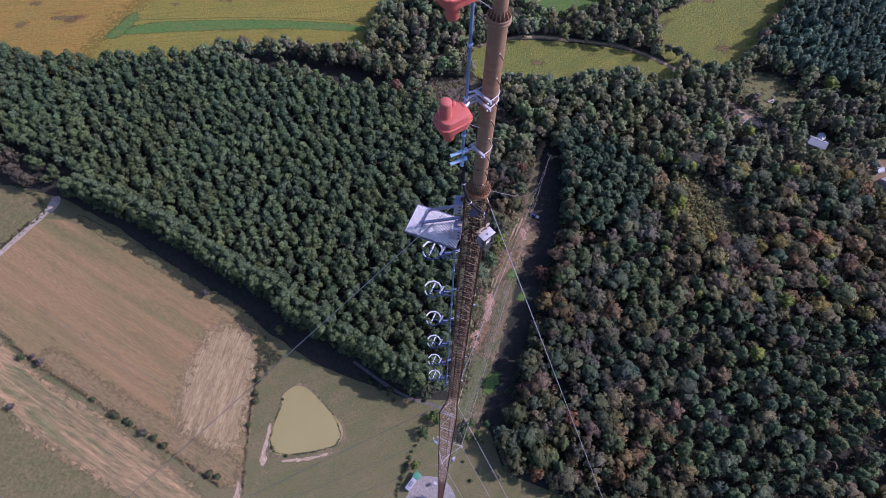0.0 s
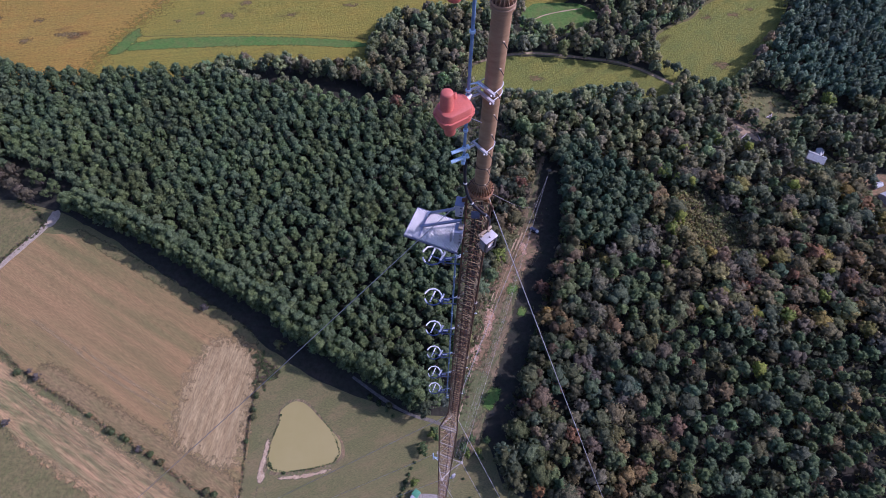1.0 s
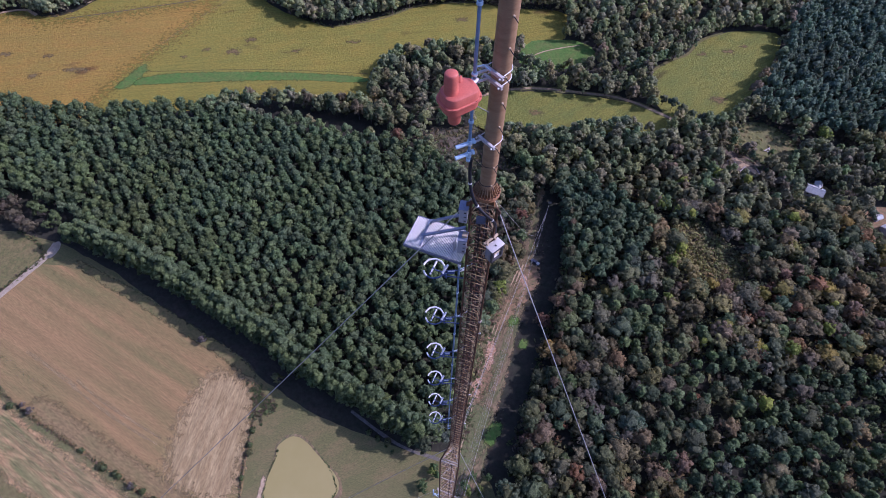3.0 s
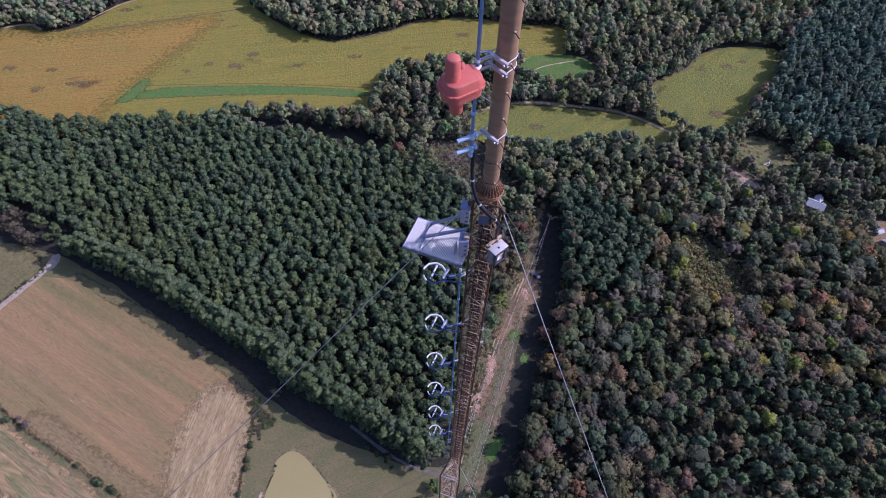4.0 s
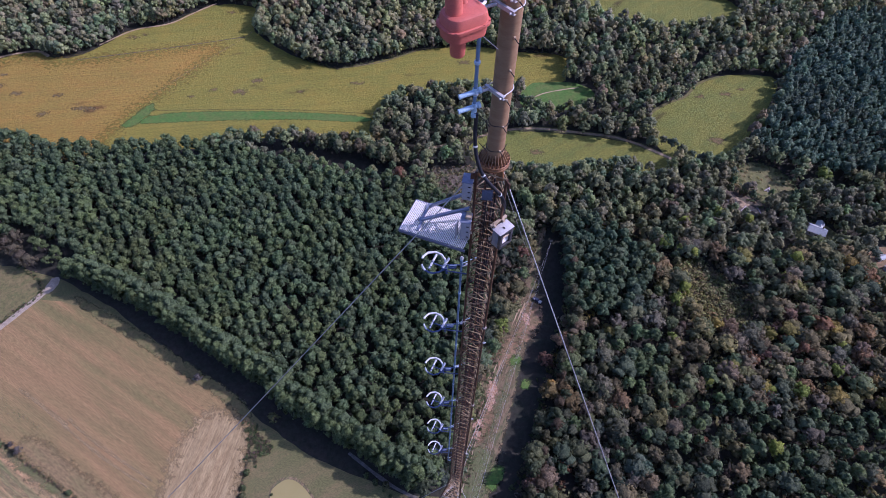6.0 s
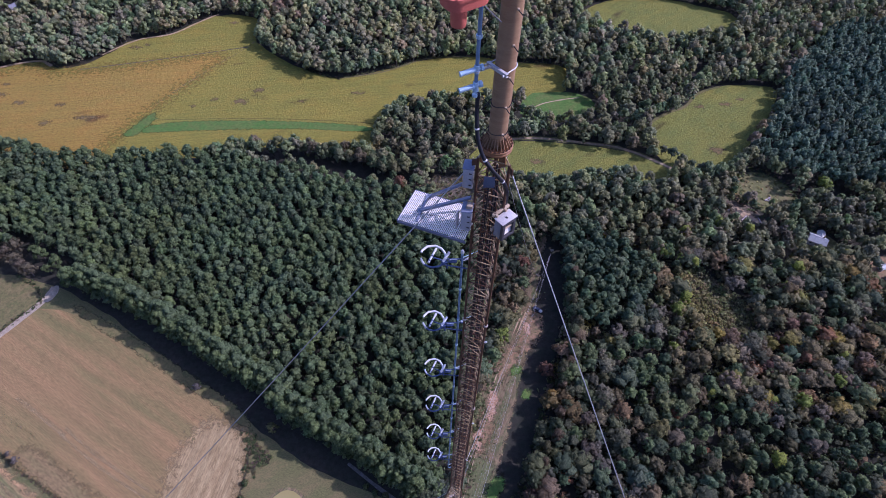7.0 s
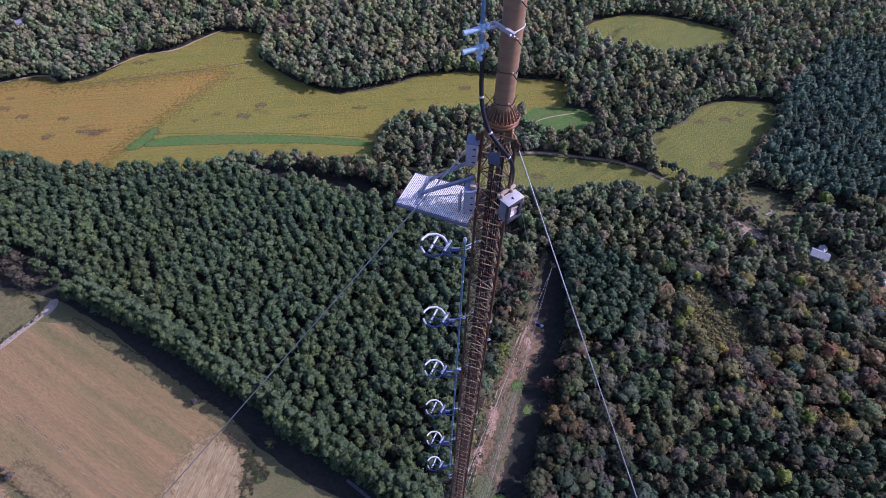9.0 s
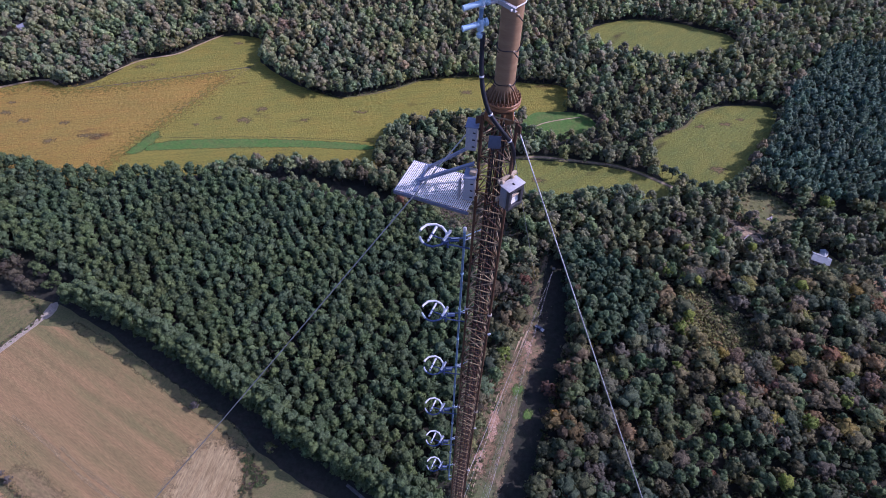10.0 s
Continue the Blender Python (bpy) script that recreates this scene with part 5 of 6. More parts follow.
def ring_antenna():
    root = thing("ring_antenna", (0, 0, 250.0), "pale blue-white ring-shaped broadcast antenna on a short boom", "antenna", "ring antennas on the tower")
    cx, cy, r = 0.10, -0.26, 0.285
    # the open ring, in straight segments, dipping a little from end to end
    def at(a, dz=0.0):
        return Vector((cx + r * math.cos(radians(a)) * 1.03, cy + r * math.sin(radians(a)), dz))
    part("upper_arm", bent(bmesh.new(), [at(162, 0.03), at(150, 0.03), at(118, 0.03), at(80, 0.02), at(48, 0.0), at(18, -0.02), at(-8, -0.03), at(-22, -0.04)], 0.029, 12), M_RING, root)
    part("lower_arm", bent(bmesh.new(), [at(206, -0.015), at(218, -0.035), at(228, -0.045)], 0.027, 12), M_RING, root)
    part("dark_arm", bent(bmesh.new(), [at(226, -0.044), at(246, -0.055), at(268, -0.06), at(300, -0.06), at(326, -0.05), at(340, -0.04)], 0.0255, 12), M_NAVY, root, "dark blue arm")
    part("arm_end", bent(bmesh.new(), [at(193, 0.002), at(207, -0.02)], 0.026, 12), M_RING, root)
    part("stub", tube(bmesh.new(), (0.17, -0.06, 0.03), (-0.01, -0.45, 0.0), 0.027, 12), M_RING, root)
    for f in (0.12, 0.55, 0.86):
        p = Vector((0.17, -0.06, 0.03)).lerp(Vector((-0.01, -0.45, 0.0)), f)
        d = Vector((-0.18, -0.39, -0.03)).normalized()
        part("stub_collar", tube(bmesh.new(), p - d * 0.012, p + d * 0.012, 0.034, 12), M_NAVY if f > 0.5 else M_RING, root)
    part("outer_stub", tube(bmesh.new(), (0.32, -0.42, -0.02), (0.475, -0.17, 0.03), 0.034, 12), M_RING, root)
    part("feed_block", box(bmesh.new(), (0.36, -0.40, -0.06), (0.14, 0.1, 0.09), Matrix.Rotation(0.5, 3, "Z"), 0.015), M_NAVY, root)
    part("down_stub", tube(bmesh.new(), (0.41, -0.42, -0.02), (0.42, -0.45, -0.2), 0.028, 12), M_NAVY, root)
    part("arm_link", tube(bmesh.new(), (0.1, -0.3, 0.0), (0.36, -0.38, -0.03), 0.018, 10), M_NAVY, root)
    for y0, y1, z0, z1 in ((-0.33, -0.25, -0.02, -0.13), (-0.46, -0.42, -0.07, -0.28)):
        part("boom", tube(bmesh.new(), (0.38, y0, z0), (0.93, y1, z1), 0.019, 10), M_NAVY, root)
    part("boom_plate", box(bmesh.new(), (0.55, -0.38, -0.03), (0.2, 0.09, 0.035), Matrix.Rotation(0.05, 3, "Z"), 0.008), M_NAVY, root)
    part("insulator", tube(bmesh.new(), (0.48, -0.37, 0.01), (0.66, -0.36, 0.01), 0.015, 10), M_RING, root, "pale insulator")
    part("hook", bent(bmesh.new(), [(0.9, -0.42, -0.27), (0.94, -0.42, -0.29), (0.965, -0.38, -0.33), (0.95, -0.28, -0.36)], 0.018, 10), M_RING, root)
    part("clamp", bent(bmesh.new(), [(0.86, -0.25, -0.11), (0.93, -0.22, -0.12), (0.985, -0.25, -0.12), (0.96, -0.3, -0.13)], 0.016, 10), M_RING, root)
    part("brace_rod", tube(bmesh.new(), (0.77, -0.33, 0.03), (1.2, -0.12, 0.06), 0.011, 8), M_PIPE, root)
    return root


first = ring_antenna()
for k in range(1, 6):
    copy_thing(first, pose(0, 0, 250.0 - 3 * k))

# ---------------------------------------------------------------- red antennas beside the mast
RISER = Vector((0.785, -0.6, 0))
riser = thing("antenna_riser", (RISER.x, RISER.y, 254.8), "vertical blue feed pipe beside the mast with two pale stubs", "feed line")
part("pipe", tube(bmesh.new(), (0, 0, 0.1), (0, 0, 5.7), 0.03, 16), M_BLUE, riser)
for z in (0.02, 0.12, 1.05, 2.0, 2.12, 3.4):
    part("pipe_joint", lathe(bmesh.new(), [(0.04, z - 0.03), (0.05, z - 0.022), (0.05, z + 0.022), (0.04, z + 0.03)], 16), M_PIPE, riser)
for z in (0.2, 0.5):
    d = Vector((-0.26, -0.1, -0.03))
    stub = part("stub", tube(bmesh.new(), -d * 0.25 + Vector((0, 0, z)), d + Vector((0, 0, z)), 0.04, 16), M_PIPE, riser, "pale blue stub")
    part("stub_cap", tube(bmesh.new(), d * 0.97 + Vector((0, 0, z)), d * 1.01 + Vector((0, 0, z)), 0.044, 16), M_PIPE, stub)
    part("stub_collar", tube(bmesh.new(), -d * 0.38 + Vector((0, 0, z)), -d * 0.22 + Vector((0, 0, z)), 0.055, 16), M_PIPE, stub)
    part("tee", lathe(bmesh.new(), [(0.042, z - 0.07), (0.046, z - 0.06), (0.046, z + 0.06), (0.042, z + 0.07)], 16), M_PIPE, riser)


def mast_clamp(z, double):
    """Bracket from the mast to the riser: channels, arms and round bolts."""
    root = thing("mast_bracket", (AXIS[0], AXIS[1], z), "galvanised bracket clamping the riser to the mast", "bracket", "brackets on the mast")
    arm = Vector((RISER.x - AXIS[0], RISER.y - AXIS[1], 0))
    out = Vector((-0.75, -0.66, 0))
    side = Vector((-out.y, out.x, 0))
    for dz in ((0.0, -0.19) if double else (0.0,)):
        o = Vector((0, 0, dz))
        part("channel", channel(bmesh.new(), out * 0.2 - side * 0.2 + o, out * 0.2 + side * 0.24 + o, 0.06, 0.05, 0.007, out), M_DULLGALV, root)
        part("arm", beam(bmesh.new(), out * 0.22 - side * 0.1 + o, arm * 0.98 + o, 0.036, 0.036, (0, 0, 1), 0.005), M_DULLGALV, root)
        pts = [out * 0.2 - side * 0.19 + o]
        for a in np.linspace(-1.5, 1.5, 13):
            pts.append((-out * math.cos(a) + side * math.sin(a)) * 0.178 + o)
        pts.append(out * 0.2 + side * 0.19 + o)
        part("u_bolt", bent(bmesh.new(), pts, 0.009, 8), M_RING, root)
        for s in (-0.19, 0.2):
            part("nut", tube(bmesh.new(), out * 0.24 + side * s + o, out * 0.27 + side * s + o, 0.018, 6), M_DULLGALV, root)
        part("pipe_clamp", bent(bmesh.new(), [arm + o + Vector((0.05 * math.cos(t), 0.05 * math.sin(t), 0)) for t in np.linspace(0, 5.9, 12)], 0.012, 8), M_DULLGALV, root)
    if double:
        part("elbow", bent(bmesh.new(), [arm + Vector((0, 0, 0.16)), arm + Vector((0.04, 0.01, 0.14)), arm + Vector((0.14, 0.06, 0.13)), out * 0.26 + Vector((0, 0, 0.06))], 0.015, 8), M_PIPE, root)
    return root


mast_clamp(255.27, False)
mast_clamp(256.92, True)
mast_clamp(259.7, True)


def rounded(bm, outline, levels):
    """A moulded body: an outline scaled level by level, closed below and above."""
    rings = []
    for s, z in levels:
        rings.append([bm.verts.new((x * s, y * s, z)) for x, y in outline])
    n = len(outline)
    for u, v in zip(rings, rings[1:]):
        for k in range(n):
            bm.faces.new((u[k], u[(k + 1) % n], v[(k + 1) % n], v[k]))
    bm.faces.new(rings[0][::-1])
    bm.faces.new(rings[-1])
    return bm


def body_outline(hx, hy, cut):
    """A rectangle with broad rounded corners."""
    pts = []
    for sx, sy, a0 in ((1, 1, 0), (-1, 1, 90), (-1, -1, 180), (1, -1, 270)):
        for k in range(7):
            a = radians(a0 + 15 * k)
            pts.append((sx * (hx - cut) + cut * math.cos(a), sy * (hy - cut) + cut * math.sin(a)))
    return pts


def red_antenna(z):
    root = thing("red_antenna", pose(0.53, -0.93, z, 0, 0, 32), "faded red moulded fibreglass antenna cover on the mast", "antenna", "red antennas beside the mast")
    oval = body_outline(0.35, 0.25, 0.175)
    part("body", rounded(bmesh.new(), oval, ((0.8, -0.2), (0.88, -0.185), (0.93, -0.03), (0.93, 0.0), (0.9, 0.11), (0.85, 0.15), (0.78, 0.162))), M_RED, root)
    part("rim", rounded(bmesh.new(), oval, ((0.98, -0.04), (1.03, -0.033), (1.03, 0.004), (0.98, 0.01))), M_RED, root)
    part("upper_stub", lathe(bmesh.new(), [(0.126, 0.12), (0.122, 0.17), (0.112, 0.5), (0.106, 0.525), (0.09, 0.538), (0.0001, 0.545)], 28, (-0.15, 0.02, 0)), M_RED, root)
    part("lower_stub", lathe(bmesh.new(), [(0.0001, -0.48), (0.1, -0.475), (0.108, -0.46), (0.12, -0.16)], 28, (-0.1, -0.03, 0)), M_RED, root)
    part("back_stub", tube(bmesh.new(), (0.1, 0.14, 0.1), (0.11, 0.2, 0.22), 0.06, 20, 0.055), M_RED, root)
    for k in range(0, 28, 3):
        x, y = oval[k]
        part("screw", tube(bmesh.new(), (x * 1.0, y * 1.0, 0.006), (x * 1.0, y * 1.0, 0.02), 0.009, 8), M_RED, root)
    part("feed_pipe", bent(bmesh.new(), [(0.26, 0.05, 0.09), (0.36, 0.06, 0.1), (0.42, 0.1, 0.1)], 0.026, 10), M_GALV, root)
    part("feed_flange", tube(bmesh.new(), (0.3, 0.055, 0.09), (0.33, 0.06, 0.09), 0.042, 12), M_GALV, root)
    part("drain_rod", tube(bmesh.new(), (0.2, -0.02, -0.2), (0.64, -0.02, -0.66), 0.007, 8), M_GREY, root)
    return root


red_antenna(256.74)
red_antenna(259.57)

# black coax from the riser into the shaft
cable = thing("coaxial_cable", (0.83, -0.6, 254.8), "thick black coaxial cable drooping from the riser into the tower", "cable")
way = [Vector(p) for p in ((0.83, -0.6, 254.85), (0.83, -0.6, 254.6), (0.84, -0.66, 254.3), (0.88, -0.74, 254.0), (0.98, -0.8, 253.68), (1.12, -0.84, 253.45), (1.28, -0.84, 253.22), (1.42, -0.78, 252.98),
                              (1.5, -0.7, 252.7), (1.53, -0.62, 252.35), (1.52, -0.5, 251.9), (1.5, -0.42, 251.2), (1.5, -0.4, 248.0), (1.49, -0.39, 240.0), (1.49, -0.38, 230.6))]
curve = []
for i in range(len(way) - 1):
    p0, p1, p2, p3 = way[max(i - 1, 0)], way[i], way[i + 1], way[min(i + 2, len(way) - 1)]
    for k in range(6):
        t = k / 6
        curve.append(0.5 * (2 * p1 + (p2 - p0) * t + (2 * p0 - 5 * p1 + 4 * p2 - p3) * t * t + (3 * p1 - p0 - 3 * p2 + p3) * t ** 3))
curve.append(way[-1])
base = Vector((0.83, -0.6, 254.8))
part("jacket", bent(bmesh.new(), [p - base for p in curve], 0.036, 12), M_RUBBER, cable)
for k in (14, 26, 40):
    d = (curve[k + 1] - curve[k]).normalized()
    part("cable_tie", tube(bmesh.new(), curve[k] - base - d * 0.015, curve[k] - base + d * 0.015, 0.04, 14), M_RING, cable, "white cable tie")

# ---------------------------------------------------------------- work platform, cabinets and boxes at the top
platform = thing("grating_platform", (-0.65, -0.44, 251.5), "galvanised grating work platform hung from the tower", "platform")
U = Vector((1.41, -0.55, 0)).normalized()
V = Vector((0.36, 0.86, 0)).normalized()
LONG, DEEP = 1.52, 0.93
for a, b in (((0, 0), (LONG, 0)), ((0, 0), (0, DEEP)), ((0, DEEP), (1.28, DEEP))):
    p, q = U * a[0] + V * a[1], U * b[0] + V * b[1]
    part("frame_rail", beam(bmesh.new(), p - Vector((0, 0, 0.035)), q - Vector((0, 0, 0.035)), 0.03, 0.07, (0, 0, 1), 0.004), M_STEEL, platform)
bars = 40
for k in range(bars):
    u = 0.02 + (LONG - 0.03) * k / bars
    d = DEEP - 0.02 if u < 1.22 else 0.62
    bm = beam(bmesh.new(), U * u + V * 0.015 + Vector((0, 0, 0.012)), U * u + V * d + Vector((0, 0, 0.012)), 0.021, 0.012)
    part("grating_bar", bm, M_GALV, platform, smooth=False)
for k in range(7):
    v = 0.1 + 0.13 * k
    part("cross_bar", beam(bmesh.new(), U * 0.01 + V * v - Vector((0, 0, 0.02)), U * (LONG - (0.02 if v < 0.6 else 0.3)) + V * v - Vector((0, 0, 0.02)), 0.008, 0.012), M_GALV, platform, smooth=False)
o = Vector((-0.65, -0.44, 251.5))
for a, b in (((0.05, 0.22, 251.53), (0.86, -0.2, 252.46)), ((-0.17, -0.19, 251.53), (0.86, -0.42, 252.2))):
    part("hanger", channel(bmesh.new(), Vector(a) - o, Vector(b) - o, 0.07, 0.05, 0.007), M_HANGER, platform, "galvanised channel hanger coloured blue-grey for its shade")
    part("hanger_foot", box(bmesh.new(), Vector(a) - o + Vector((0, 0, 0.0)), (0.1, 0.1, 0.05), Matrix.Rotation(0.4, 3, "Z"), 0.008), M_HANGER, platform)
part("mid_beam", beam(bmesh.new(), Vector((0.0, 0.27, 251.535)) - o, Vector((-0.24, -0.5, 251.535)) - o, 0.05, 0.025), M_HANGER, platform)


def cabinet(name, at, size, turn, label, door=False):
    root = thing(name, pose(*at, 0, 0, turn), label, "cabinet")
    w, d, h = size
    part("body", box(bmesh.new(), (0, 0, h / 2), (w, d, h), None, 0.012), M_CABINET, root)
    part("lid", box(bmesh.new(), (0, 0, h + 0.008), (w + 0.03, d + 0.03, 0.016), None, 0.005), M_HANGER, root, "blue-grey lid")
    for z in (0.2 * h, 0.5 * h, 0.8 * h):
        part("hinge", box(bmesh.new(), (w * 0.25, -d / 2 - 0.008, z), (0.05, 0.02, 0.018), None, 0.004), M_BLACK, root, "black latch")
    if door:
        part("door", box(bmesh.new(), (-w / 2 - 0.08, -d / 2 + 0.02, h / 2), (0.12, 0.018, h * 0.9), Matrix.Rotation(radians(75), 3, "Z"), 0.004), M_CABINET, root, "open cabinet door")
        part("shelf_block", box(bmesh.new(), (0.04, 0.02, h + 0.05), (w * 0.6, d * 0.5, 0.08), None, 0.01), M_WOOD, root, "tan mounting block")
    part("mount", beam(bmesh.new(), (w / 2, 0.02, h * 0.75), (w / 2 + 0.1, 0.07, h * 0.75), 0.025, 0.025), M_RUST, root)
    part("mount", beam(bmesh.new(), (w / 2, 0.02, h * 0.25), (w / 2 + 0.1, 0.07, h * 0.25), 0.025, 0.025), M_RUST, root)
    return root


cabinet("equipment_cabinet", (0.78, -0.49, 252.66), (0.19, 0.24, 0.5), -12, "white enamelled equipment cabinet high on the tower leg")
cabinet("open_cabinet", (0.79, -0.62, 251.56), (0.2, 0.27, 0.56), -12, "white equipment cabinet with its door ajar on the platform", True)

strobe = thing("beacon_box", pose(1.535, -0.87, 251.62, 0, 0, 40), "white box-shaped light unit with a clear window", "light unit")
part("body", box(bmesh.new(), (0, 0.035, 0.25), (0.36, 0.17, 0.5), None, 0.012), M_GREY, strobe)
part("lid", box(bmesh.new(), (0, 0, 0.509), (0.41, 0.25, 0.018), None, 0.006), M_DULLGALV, strobe)
for x, z, w, h in ((0, 0.455, 0.36, 0.09), (0, 0.04, 0.36, 0.08), (-0.145, 0.245, 0.07, 0.33), (0.145, 0.245, 0.07, 0.33)):
    part("window_frame", box(bmesh.new(), (x, -0.087, z), (w, 0.07, h), None, 0.006), M_VISOR, strobe)
part("reflector", box(bmesh.new(), (0, -0.058, 0.25), (0.21, 0.01, 0.32), Matrix.Rotation(-0.12, 3, "X")), M_GALV, strobe, "bright white reflector")
part("tube_bar", tube(bmesh.new(), (-0.1, -0.085, 0.3), (0.1, -0.085, 0.3), 0.02, 10), M_WOOD, strobe, "amber bar behind the window")
part("latch", box(bmesh.new(), (0.0, -0.02, 0.52), (0.03, 0.05, 0.02), None, 0.004), M_BLACK, strobe)
for z in (0.545, 0.1):
    part("bracket", beam(bmesh.new(), (-0.2, 0.17, z), (0.24, 0.17, z), 0.05, 0.07, (0, 0, 1), 0.005), M_WOOD, strobe, "tan mounting bar")
for x in (-0.14, 0.1):
    part("bracket_lug", box(bmesh.new(), (x, 0.14, 0.55), (0.05, 0.1, 0.06), None, 0.006), M_WOOD, strobe)
part("conduit", bent(bmesh.new(), [(-0.05, 0.05, 0.01), (-0.05, 0.05, -0.08), (-0.12, 0.12, -0.14), (-0.2, 0.2, -0.1)], 0.014, 8), M_BLACK, strobe)

panel = thing("panel_antenna", pose(1.15, -0.70, 252.85, 0, 0, -4), "small square grey panel on the lattice front", "panel")
part("plate", box(bmesh.new(), (0, -0.04, 0.12), (0.21, 0.03, 0.23), Matrix.Rotation(-0.25, 3, "X"), 0.008), M_SLATE, panel)
part("rod", tube(bmesh.new(), (0, -0.015, -1.2), (0, -0.015, 0.2), 0.014, 8), M_BLACK, panel)

# odds and ends lower on the shaft
for z, s in ((246.6, 1), (240.2, 1), (235.6, -1)):
    n = NARROW[1]
    ob = thing("cable_hanger", (n.x + AXIS[0], n.y + AXIS[1], z), "pale round cable hanger on the tower leg", "clamp", "cable hangers on the leg")
    part("loop", bent(bmesh.new(), [Vector((0.05 + 0.04 * math.cos(t), -0.03, 0.04 * math.sin(t))) for t in np.linspace(0, 5.6, 12)], 0.011, 8), M_RING, ob)
    part("pin", tube(bmesh.new(), (0, 0, 0), (0.05, -0.03, -0.04), 0.01, 8), M_RING, ob)
whip = thing("dipole_antenna", (AXIS[0] - 0.6, AXIS[1] + 0.3, 207.0), "pale blue dipole antenna on the tower's side", "antenna")
part("mount", beam(bmesh.new(), (0.1, 0.1, 0), (-0.75, 0.4, 0), 0.06, 0.06), M_PIPE, whip)
part("element", tube(bmesh.new(), (-0.75, 0.4, -1.6), (-0.75, 0.4, 1.8), 0.06, 10), M_PIPE, whip)
part("element", tube(bmesh.new(), (-0.3, 0.25, -1.4), (-0.62, 0.1, 1.2), 0.045, 10), M_PIPE, whip)
dish = thing("panel_radio", pose(AXIS[0] + 0.9, AXIS[1] + 0.5, 192.0, 0, 0, 30), "white and blue panel antenna on the tower's side", "antenna")
part("panel", box(bmesh.new(), (0.1, 0, 0), (0.5, 0.25, 2.4), None, 0.08), M_CABINET, dish)
part("mount", beam(bmesh.new(), (-0.7, 0, 0), (0, 0, 0), 0.08, 0.08), M_PIPE, dish)

# ---------------------------------------------------------------- the foot of the tower and buildings
foot = thing("tower_pier", (AXIS[0], AXIS[1], 0), "concrete pier under the tower", "pier")
part("block", box(bmesh.new(), (0, 0, 0.3), (3.2, 3.2, 0.7), None, 0.06), M_GRAVEL, foot)


def gable(name, at, size, wall_h, rise, over, mats, label, category="house", windows=(), chimney=False):
    """A house with walls, two roof slopes with thickness, gables, door and windows."""
    root = thing(name, at, label, category)
    w, d = size
    wall, roof = mats
    bm = bmesh.new()
    v = [bm.verts.new(p) for p in ((-w / 2, -d / 2, 0), (w / 2, -d / 2, 0), (w / 2, d / 2, 0), (-w / 2, d / 2, 0), (-w / 2, -d / 2, wall_h), (w / 2, -d / 2, wall_h), (w / 2, d / 2, wall_h), (-w / 2, d / 2, wall_h),
                                  (-w / 2, 0, wall_h + rise), (w / 2, 0, wall_h + rise))]
    for f in ((0, 1, 5, 4), (2, 3, 7, 6), (1, 2, 6, 9, 5), (3, 0, 4, 8, 7), (3, 2, 1, 0)):
        bm.faces.new([v[i] for i in f])
    part("wall", bm, wall, root, smooth=False)
    for s in (-1, 1):
        a = math.atan2(rise, d / 2)
        n = math.hypot(rise, d / 2) + over
        bm = bmesh.new()
        mid_ = Vector((0, s * (n / 2) * math.cos(a), wall_h + rise - (n / 2) * math.sin(a) + 0.08))
        box(bm, mid_, (w + 2 * over, n, 0.12), Matrix.Rotation(-s * a, 3, "X"))
        slope = part("roof", bm, roof, root, smooth=False)
        for k in range(int((w + 2 * over) / 0.9)):
            x = -w / 2 - over + 0.45 + 0.9 * k
            part("roof_rib", box(bmesh.new(), mid_ + Vector((x, 0, 0.085)), (0.06, n, 0.05), Matrix.Rotation(-s * a, 3, "X")), roof, slope, smooth=False)
    part("ridge", box(bmesh.new(), (0, 0, wall_h + rise + 0.16), (w + 2 * over, 0.35, 0.06), None, 0.01), roof, root)
    for side, x in windows:
        y = side * (d / 2 + 0.02)
        win = part("window", box(bmesh.new(), (x, y, wall_h * 0.55), (1.1, 0.08, 1.2), None, 0.01), M_CABINET, root)
        part("pane", box(bmesh.new(), (x, y + side * 0.045, wall_h * 0.55), (0.9, 0.02, 1.0)), M_GLASS, win)
    part("door", box(bmesh.new(), (0.3, -d / 2 - 0.02, 1.02), (0.95, 0.06, 2.04), None, 0.01), M_RUST, root)
    if chimney:
        part("chimney", box(bmesh.new(), (w * 0.25, d * 0.12, wall_h + rise + 0.3), (0.6, 0.6, 1.4), None, 0.02), M_CLAY, root)
    return root


gable("farmhouse", pose(225.4, 195.2, 0, 0, 0, -29), (9.2, 6.2), 3.7, 1.9, 0.5, (M_SIDING, M_TIN), "small house with a pale tin roof among trees", "house", ((-1, -3), (-1, 3), (1, -2), (1, 2)), True)
gable("house_wing", pose(228.9, 198.8, 0, 0, 0, 61), (5.0, 3.8), 3.5, 1.2, 0.4, (M_SIDING, M_TIN), "lower tin-roofed wing beside the house", "house", ((-1, -1.5),))
gable("roadside_house", pose(262, 168, 0, 0, 0, 20), (12, 8), 2.8, 2.0, 0.5, (M_SIDING, M_TIN), "pale-roofed house on a bare dirt yard", "house", ((-1, -3), (-1, 3), (1, 0)))
gable("small_barn", pose(256.5, 176.5, 0, 0, 0, 20), (4, 3), 2.3, 1.0, 0.3, (M_SIDING, M_TIN), "small outbuilding with a pale roof", "shed")
gable("distant_house", pose(-360, 441, 0, 0, 0, 50), (11, 8), 3.2, 3.4, 0.5, (M_SIDING, M_GREY), "distant house with a steep pale roof in the woods", "house", ((-1, -3), (-1, 3)))
